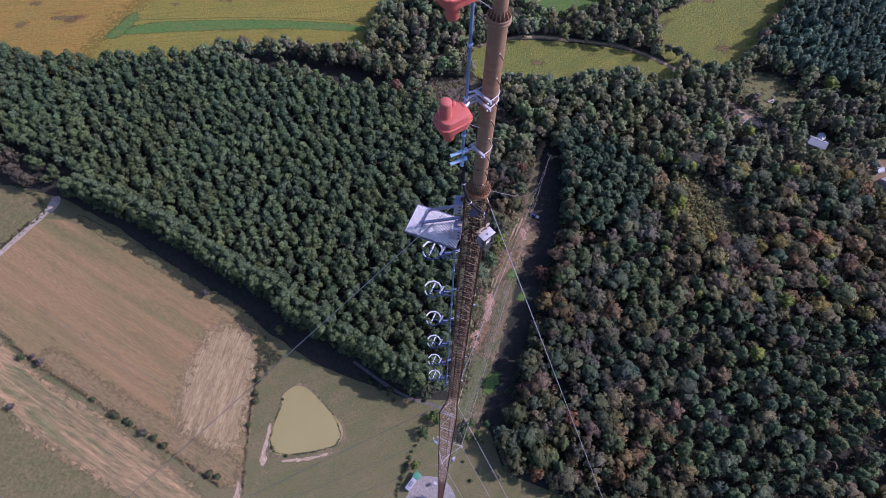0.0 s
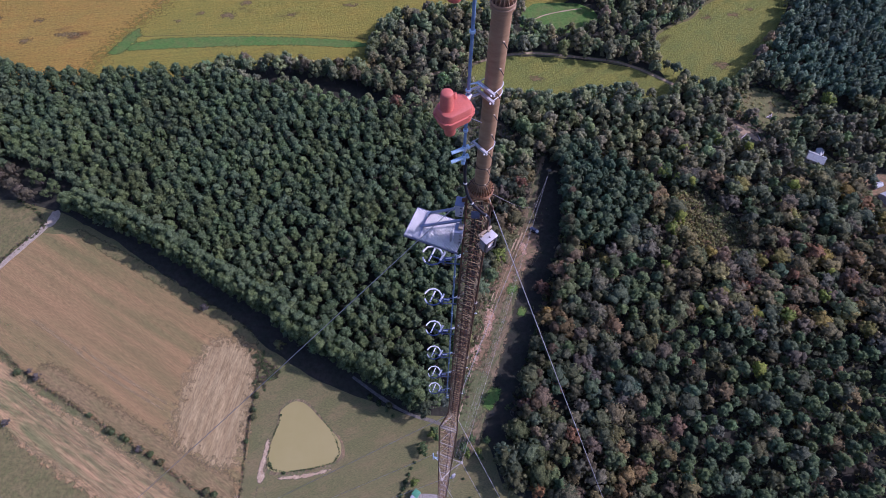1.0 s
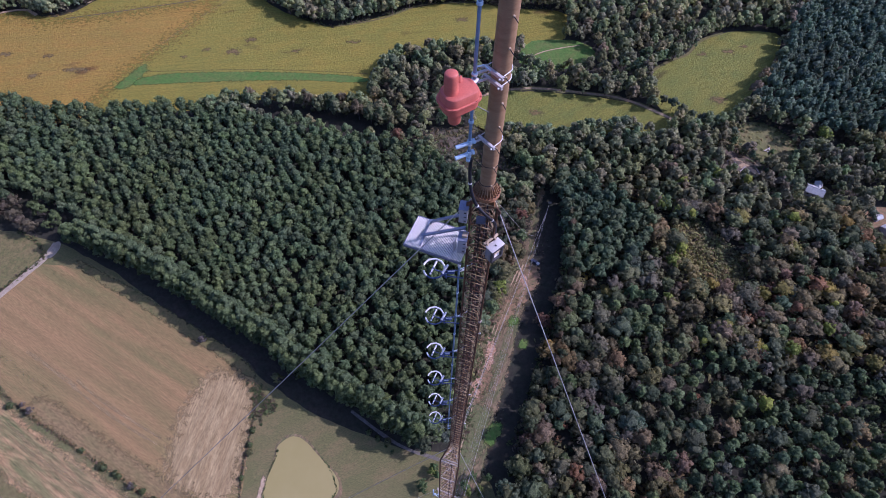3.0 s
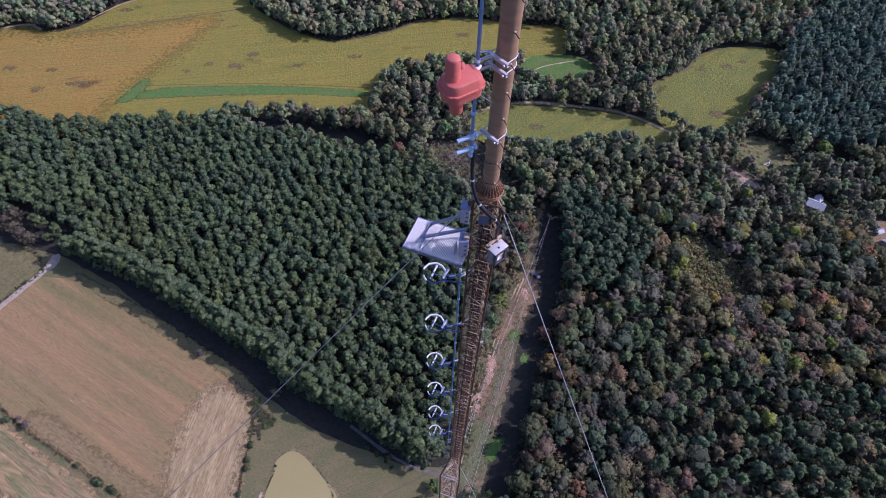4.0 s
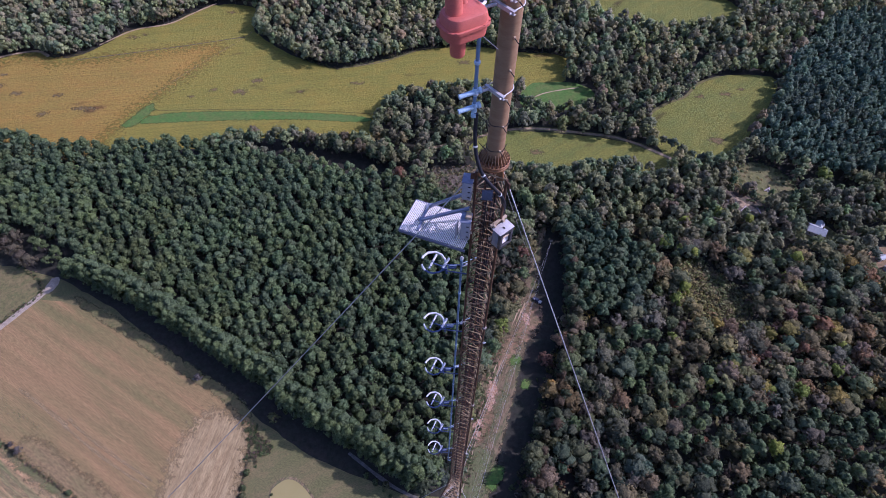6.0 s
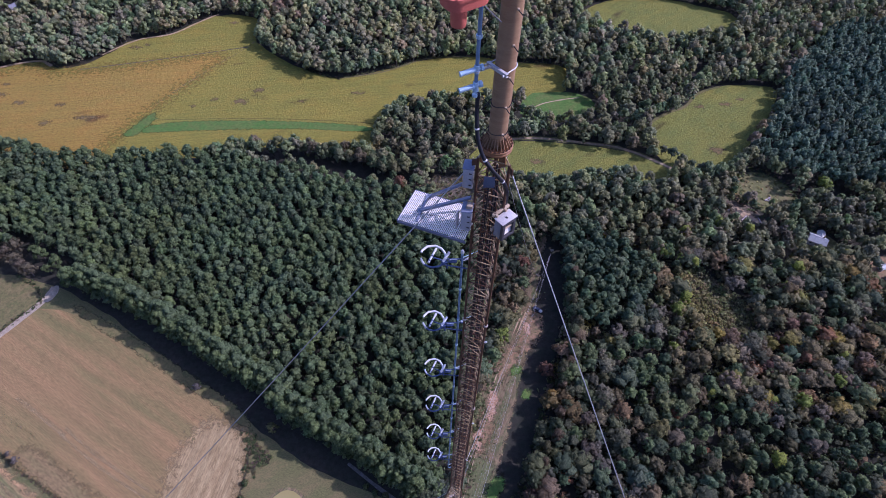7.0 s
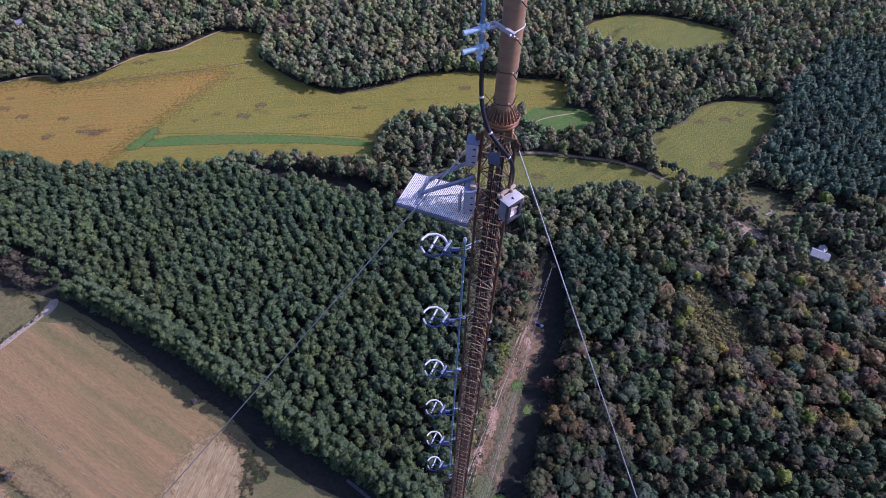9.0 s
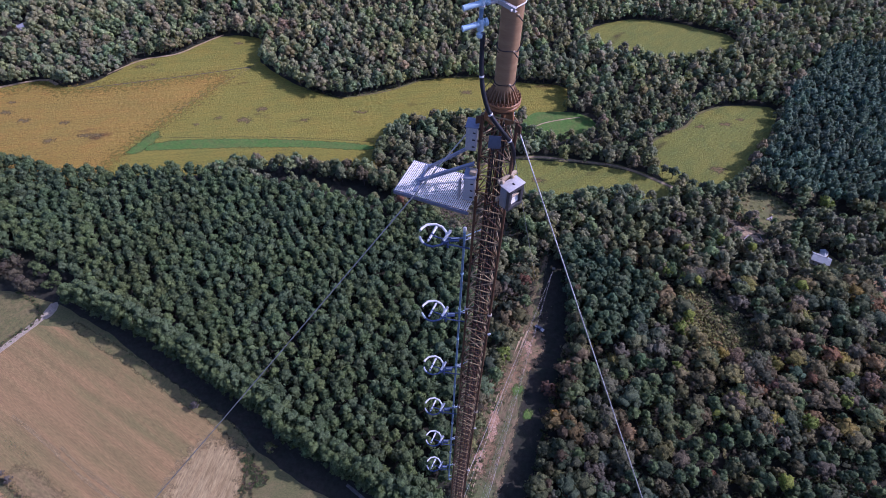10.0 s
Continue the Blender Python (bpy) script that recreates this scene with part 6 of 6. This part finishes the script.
gable("transmitter_building", pose(-5.5, 0.5, 0, 0, 0, 64), (9, 6.5), 3.0, 1.3, 0.4, (M_SIDING, M_SHINGLE), "grey-roofed transmitter building on the gravel pad", "building", ((-1, -2), (1, 2)))

trailer = thing("storage_trailer", pose(-10.4, 11.8, 0, 0, 0, 52), "long white storage trailer with a green tarpaulin over one end", "trailer")
part("body", box(bmesh.new(), (0, 0, 1.5), (8.2, 2.3, 2.1), None, 0.06), M_CABINET, trailer)
part("tarpaulin", rounded(bmesh.new(), body_outline(1.5, 1.5, 0.3), ((1.02, 2.2), (1.0, 2.6), (0.9, 2.68))), M_TARP, trailer, "green tarpaulin")
trailer.children[-1].location.x = 2.9
part("roof_hatch", box(bmesh.new(), (-1.2, 0, 2.6), (2.6, 1.5, 0.12), None, 0.02), M_GREY, trailer, "dark open hatch")
for x in (-2.6, -1.6, 2.4):
    for y in (-1.05, 1.05):
        wheel = part("wheel", tube(bmesh.new(), (x, y - 0.12, 0.42), (x, y + 0.12, 0.42), 0.42, 18), M_RUBBER, trailer)
        part("rim", tube(bmesh.new(), (x, y - 0.13, 0.42), (x, y + 0.13, 0.42), 0.2, 14), M_GALV, wheel)

sat = thing("satellite_dish", pose(-0.6, 10.6, 0, 0, 0, -30), "white satellite dish on a post beside the tower", "dish")
part("post", tube(bmesh.new(), (0, 0, 0), (0, 0, 2.2), 0.09, 10), M_PALE, sat)
bm = bmesh.new()
lathe(bm, [(0.04, 0.0), (0.4, 0.07), (0.7, 0.22), (0.9, 0.4), (0.87, 0.41), (0.68, 0.25), (0.38, 0.1), (0.03, 0.04)], 28)
bmesh.ops.transform(bm, matrix=pose(0, 0.2, 2.3, -42), verts=bm.verts)
part("reflector", bm, M_CABINET, sat)
part("feed_arm", tube(bmesh.new(), (0, 0.3, 2.4), (0, 1.0, 3.3), 0.03, 6), M_GALV, sat)

pickup = thing("parked_pickup", pose(54.4, 147.2, 0, 0, 0, -40), "dark blue parked pickup with a white bed cover", "vehicle")
part("body", rounded(bmesh.new(), body_outline(2.6, 0.95, 0.3), ((0.94, 0.45), (1.0, 0.6), (1.0, 0.95), (0.97, 1.05))), M_DARKCAR, pickup)
cab = part("cab", rounded(bmesh.new(), body_outline(1.0, 0.86, 0.2), ((1.05, 1.0), (0.95, 1.55), (0.86, 1.75))), M_DARKCAR, pickup)
part("window", rounded(bmesh.new(), body_outline(1.0, 0.87, 0.2), ((1.035, 1.15), (0.965, 1.5))), M_GLASS, cab)
part("bed_cover", box(bmesh.new(), (1.85, 0, 1.14), (1.6, 1.84, 0.24), None, 0.05), M_TIN, pickup, "white bed cover")
for x in (-1.6, 1.6):
    for y in (-0.9, 0.9):
        wheel = part("wheel", tube(bmesh.new(), (x, y - 0.12, 0.38), (x, y + 0.12, 0.38), 0.38, 18), M_RUBBER, pickup)
        part("rim", tube(bmesh.new(), (x, y - 0.13, 0.38), (x, y + 0.13, 0.38), 0.2, 12), M_GALV, wheel)


# ---------------------------------------------------------------- single trees and brush
def tree_kind(form, tint, height, wide, name, label, group):
    """One tree with its crown and trunk, to be copied."""
    (v, f, nor), (sv, sf) = form
    root = thing(name, (0, 0, 0), label, "tree" if height > 3 else "bush", group)
    s = np.array((wide, wide, height))
    for nm, me in (("crown", leaf_mesh("crown", v * s, f, np.repeat(np.array(tint)[None], len(v), 0), nor)), ("trunk", leaf_mesh("trunk", sv * s, sf, None))):
        ob = new(nm, me)
        ob.parent = root
    return root


def plant(kinds, spots, lo, hi):
    used = set()
    for i, (x, y) in enumerate(spots):
        k = i % len(kinds)
        s = jit.uniform(lo, hi)
        m = Matrix.LocRotScale((x, y, 0), Euler((0, 0, jit.random() * 6.283)), None)
        if k not in used:
            used.add(k)
            ob = kinds[k]
            ob.matrix_basis = m
        else:
            ob = copy_thing(kinds[k], m)
        ob.scale = (s * jit.uniform(0.9, 1.1), s * jit.uniform(0.9, 1.1), s)
    for k, ob in enumerate(kinds):
        if k not in used:
            for c in list(ob.children):
                bpy.data.objects.remove(c)
            bpy.data.objects.remove(ob)


bushes = [tree_kind(shrub_form(RNG, 60), t, 3.0, 3.6, "field_bush", "rounded green bush on a field boundary", "bushes along the field boundaries") for t in ((0.115, 0.145, 0.055), (0.1, 0.128, 0.052), (0.135, 0.14, 0.062))]
plant(bushes, [(-84.5, 57.2), (-84.9, 50.6), (-84.4, 47.2), (-86, 36.5), (-147.9, 41), (-149.6, 42), (-140.2, 37.6), (-142, 38.6), (-132.7, 33.2), (-128, 31.2), (-160.3, 48.4), (-100, 15.6), (-96.4, 14.3), (-200.4, 68.5),
               (-122.6, 27.8), (-31, 56), (-27, 53.5), (-22, 52)], 0.8, 1.15)
small = [tree_kind(shrub_form(RNG, 40), t, 1.3, 1.7, "small_bush", "small green bush in dry grass", "small bushes near the tower") for t in ((0.081, 0.121, 0.045), (0.095, 0.135, 0.053))]
plant(small, [(-26.7, 52.3), (-22.9, 49.8), (-19.9, 47.5), (-13.5, 19), (-14.6, 16), (-15.5, 13.5), (-16.4, 11), (-17.2, 8.5), (-9.5, 27), (-11, 24.5), (-12.2, 22), (12, 20), (15, 12), (-74, 26.5), (-73, 25), (-72, 48), (-67.4, 23)], 0.8, 1.3)
hedge = [tree_kind(broad_form(RNG, 90), t, 6.0, 6.6, "hedge_tree", "small bright green tree beside the lane", "trees near the tower's foot") for t in ((0.162, 0.203, 0.045), (0.095, 0.149, 0.053), (0.115, 0.162, 0.060))]
plant(hedge, [(-1.9, 38.4), (0.6, 37.2), (19.4, 29), (14, 30), (-1.0, 40.5), (-5.5, 31), (-9.5, 18.5), (12.5, 33), (16, 36), (19, 31), (23, 36), (-6.0, 33.5)], 0.75, 1.2)
lone = [tree_kind(broad_form(RNG, 150), t, 11.0, 13.5, "lone_tree", "broad dark olive tree at the forest edge", "single trees at the forest edge") for t in ((0.081, 0.097, 0.051), (0.101, 0.115, 0.045))]
plant(lone, [(33.2, 22.2), (45, 20), (38, 31), (46, 30), (55, 14), (37, 39), (-5, 51.5)], 1.05, 1.35)
young = [tree_kind(broad_form(RNG, 120), (0.165, 0.175, 0.075), 9.0, 8.0, "young_tree", "young olive-green tree standing before the pines", "")]
plant(young, [(-75.9, 80.5)], 1.0, 1.0)
edge = [tree_kind(pine_form(RNG, 150, 7, 0.26), t, 20.5, 17.0, "edge_pine", "dark green pine at the edge of the plantation", "pines along the plantation's edge") for t in PINE_TINTS]
line_ = [(-196, 159), (-182, 153), (-151, 138.5), (-124, 122), (-102, 109), (-82, 99), (-73, 89), (-54, 78.5), (-30, 65), (-16, 56), (-4, 51)]
spots = []
for (x0, y0), (x1, y1) in zip(line_, line_[1:]):
    n = max(1, round(math.hypot(x1 - x0, y1 - y0) / 4.7))
    for k in range(n):
        for back in (0.0, 4.2):
            spots.append((x0 + (x1 - x0) * (k + back / 8) / n + back * 0.45 + jit.uniform(-1, 1), y0 + (y1 - y0) * (k + back / 8) / n + back * 0.89 + jit.uniform(-0.8, 1.4)))
plant(edge, spots, 0.85, 1.1)
wall = [tree_kind(broad_form(RNG, 300), t, 21.0, 13.0, "corridor_tree", "tall dark hardwood beside the cleared corridor", "tall trees along the cleared corridor") for t in ((0.115, 0.135, 0.068), (0.135, 0.128, 0.068), (0.165, 0.122, 0.074))]
spots = []
line_ = [(36, 44), (40, 52), (46, 64), (51, 76), (55, 91), (60, 109), (66, 126), (71, 142), (74, 164), (77, 186)]
for (x0, y0), (x1, y1) in zip(line_, line_[1:]):
    n = max(1, round(math.hypot(x1 - x0, y1 - y0) / 4.4))
    for k in range(n):
        spots.append((x0 + (x1 - x0) * k / n + jit.uniform(-0.5, 6.0), y0 + (y1 - y0) * k / n + jit.uniform(-1.5, 1.5)))
plant(wall, spots, 0.4, 0.88)
row = [tree_kind(broad_form(RNG, 120), t, 10.0, 10.0, "lane_tree", "green tree in the hedge row beside the farm lane", "trees along the farm lane") for t in ((0.115, 0.149, 0.090), (0.135, 0.149, 0.090))]
plant(row, [(146, 275), (151, 270), (156, 265.5), (161, 261), (166, 256), (171, 251.5), (176, 247), (182, 243), (188, 240), (140, 278)], 0.8, 1.15)
lime = [tree_kind(broad_form(RNG, 110), t, 14.5, 11.5, "yellow_green_tree", "bright yellow-green tree among darker hardwoods", "yellow-green trees in the forest") for t in ((0.270, 0.297, 0.053), (0.216, 0.257, 0.053))]
plant(lime, [(145, 175), (127, 144), (133, 151), (129, 182), (145, 198), (138, 178), (184, 199), (167, 203), (201, 171), (192, 159), (232, 183), (120, 121), (132, 98), (174, 93), (161, 94), (33, 128), (205, 118), (243, 236), (152, 66), (196, 104)], 0.75, 1.1)
rust = [tree_kind(broad_form(RNG, 110), t, 11, 12, "rust_tree", "rust-brown autumn tree among green hardwoods", "rust-brown trees in the forest") for t in ((0.203, 0.097, 0.048), (0.176, 0.101, 0.068))]
plant(rust, [(178, 122), (165, 112), (184, 108), (160, 92), (112, 88), (204, 100), (58, 60), (54, 110), (122, 70)], 0.8, 1.1)
oak = [tree_kind(broad_form(RNG, 220), (0.27, 0.145, 0.085), 16, 14, "rust_oak", "large rust-brown oak at the back of the pines", "")]
plant(oak, [(-24, 234)], 0.95, 0.95)
brown = [tree_kind(broad_form(RNG, 160), t, 12, 12, "brown_tree", "brown-grey hardwood at the end of the gravel road", "hardwoods at the road's end") for t in ((0.155, 0.125, 0.085), (0.14, 0.12, 0.075))]
plant(brown, [(-245, 180), (-238, 175), (-231, 170), (-241, 184), (-250, 177), (-226, 167)], 0.85, 1.15)
fresh = [tree_kind(broad_form(RNG, 140), t, 10.5, 10.5, "light_green_tree", "light green tree at the end of the gravel road", "green trees at the road's end") for t in ((0.14, 0.175, 0.07), (0.12, 0.155, 0.06))]
plant(fresh, [(-231, 183), (-225, 179), (-206, 165), (-203, 160), (-217, 169), (-213, 173), (-222, 186)], 0.8, 1.15)
mixed_row = [tree_kind(broad_form(RNG, 200), t, 15.5, 13.5, "field_oak", "olive-green hardwood between pines and crops", "hardwoods behind the pines") for t in ((0.165, 0.175, 0.085), (0.125, 0.165, 0.08), (0.19, 0.18, 0.09), (0.2, 0.165, 0.1))]
plant(mixed_row, [(-106, 270), (-98, 268), (-90, 267), (-82, 264.5), (-74, 262.5), (-66, 260.5), (-58, 258), (-50, 255.5), (-42, 253), (-35, 250.5), (-28, 248), (-62, 267), (-48, 262), (-36, 258)], 0.8, 1.1)
grey = [tree_kind(broad_form(RNG, 50), (0.17, 0.145, 0.13), 6, 7, "bare_bush", "grey leafless bush at a field corner", "bare grey bushes")]
plant(grey, [(-196, 45), (-189, 66), (-194, 69), (-117, 101), (-133, 33)], 0.6, 1.1)


def brush(name, line, width, n, size, tints, label):
    """Low uneven growth along a line, as one thing."""
    cen, rad, col = [], [], []
    for k in range(n):
        f = RNG.random() * (len(line) - 1)
        i = int(f)
        (x0, y0), (x1, y1) = line[i], line[i + 1]
        x, y = x0 + (x1 - x0) * (f - i), y0 + (y1 - y0) * (f - i)
        r = RNG.uniform(*size)
        cen.append((x + RNG.normal(0, width / 2), y + RNG.normal(0, width / 2), r * 0.5))
        rad.append(r)
        col.append(np.repeat((np.array(tints[RNG.integers(len(tints))]) * RNG.uniform(0.75, 1.25))[None], 5, 0))
    cen = np.array(cen)
    v, f, nor = clumps(cen, RNG.normal(0, 0.4, cen.shape) + (0, 0, 1), np.array(rad), RNG, np.array((0, 60, -400.0)))
    ob = new(name, leaf_mesh(name, v, f, np.concatenate(col), nor))
    return tagged(ob, label, "brush", kind="stuff")


DULL = [(0.16, 0.13, 0.07), (0.13, 0.122, 0.06), (0.115, 0.128, 0.055), (0.18, 0.125, 0.088)]
GREENS = [(0.1, 0.13, 0.045), (0.12, 0.14, 0.055), (0.09, 0.112, 0.042)]
brush("fence_row", [(-86, 74), (-85.5, 63), (-86.5, 45), (-86, 30), (-85, 8)], 0.8, 420, (0.25, 0.6), DULL, "overgrown brown fence row between fields")
brush("hedge_row", [(-214, 80), (-190, 64), (-161, 48.5), (-126, 28.5), (-96, 11)], 0.9, 560, (0.25, 0.65), DULL, "overgrown reddish-brown fence row")
brush("fence_thicket", [(-88, 78), (-82, 71), (-78, 68), (-85, 62)], 3.0, 240, (0.4, 1.2), GREENS + DULL, "weedy thicket at the fence corner")
brush("pond_reeds", [(-72, 46), (-74.5, 38), (-75.5, 30), (-74, 24.2), (-66, 23.4), (-56, 24.6), (-46, 27), (-43.5, 31), (-46, 38.5), (-52, 45.5)], 0.4, 260, (0.2, 0.5), GREENS, "low green reeds along the pond's edge")
brush("clearing_brush", CLEARING + CLEARING[:1], 7.0, 420, (0.5, 1.3), DULL + GREENS, "brown and green brush in the clearing")
brush("gap_brush", [(-10, 240), (10, 226), (38, 214), (50, 203)], 6.0, 420, (0.5, 1.3), DULL + GREENS, "brushy growth behind the pines")
brush("corridor_brush", [(12, 50), (18, 74), (24, 98), (32, 120), (40, 150), (52, 180), (62, 196)], 3.0, 500, (0.3, 1.0), DULL + GREENS, "brush along the cleared corridor's edge")
brush("corridor_weeds", [(12, 46), (18, 64), (24, 82), (31, 100), (40, 120), (48, 140), (56, 165)], 7.0, 1100, (0.15, 0.5), DULL + GREENS + [(0.22, 0.15, 0.08)], "dry weeds and seedlings scattered over the corridor")
brush("corridor_thicket", [(35, 50), (45, 68), (49, 86), (58, 106), (67, 130), (74, 160), (75, 190)], 3.0, 420, (0.4, 1.4), GREENS + DULL, "weedy growth along the forest edge")
brush("ditch_weeds", [(-230, 100), (-212, 92), (-196, 82), (-186, 76)], 2.0, 180, (0.15, 0.35), DULL + GREENS, "green weeds in the hayfield")
brush("lane_weeds", [(-12, 22), (-15, 14), (-18, 6)], 0.8, 90, (0.2, 0.5), GREENS, "weeds along the compound fence")
brush("road_verge", [(-236, 168), (-222, 160), (-215, 150), (-226, 136), (-236, 122)], 1.6, 220, (0.3, 0.9), GREENS + DULL, "weedy verge of the gravel road")
brush("field_edge", [(-104, 361), (-77, 350), (-43, 362), (-8, 379), (28, 382), (57, 375), (100, 372)], 1.5, 360, (0.4, 1.1), GREENS + DULL, "brushy edge between crop and woods")

# felled wood in the clearing
for k, (x, y, a, n) in enumerate(((177, 226, 20, 6), (179, 225, 70, 5), (184, 221, 10, 6), (186, 219, 120, 5), (189, 214, 40, 6), (192, 213, 150, 4), (198, 212, 95, 5), (184, 207, 30, 4), (209, 230, 30, 5), (212, 227, 100, 4.5), (210, 228, 160, 5), (211, 231, 65, 4), (193, 241, 10, 4))):
    c, s = math.cos(radians(a)), math.sin(radians(a))
    bm = bmesh.new()
    tube(bm, (-c * n / 2, -s * n / 2, 0.35), (c * n / 2, s * n / 2, 0.45), 0.34, 8, 0.2)
    tube(bm, (c * n / 5, s * n / 5, 0.4), (c * n / 3 - s, s * n / 3 + c, 0.9), 0.12, 6, 0.05)
    single("felled_log", bm, M_LOG, (x, y, 0), "pale broken log lying in the clearing", "log", "felled logs in the clearing")
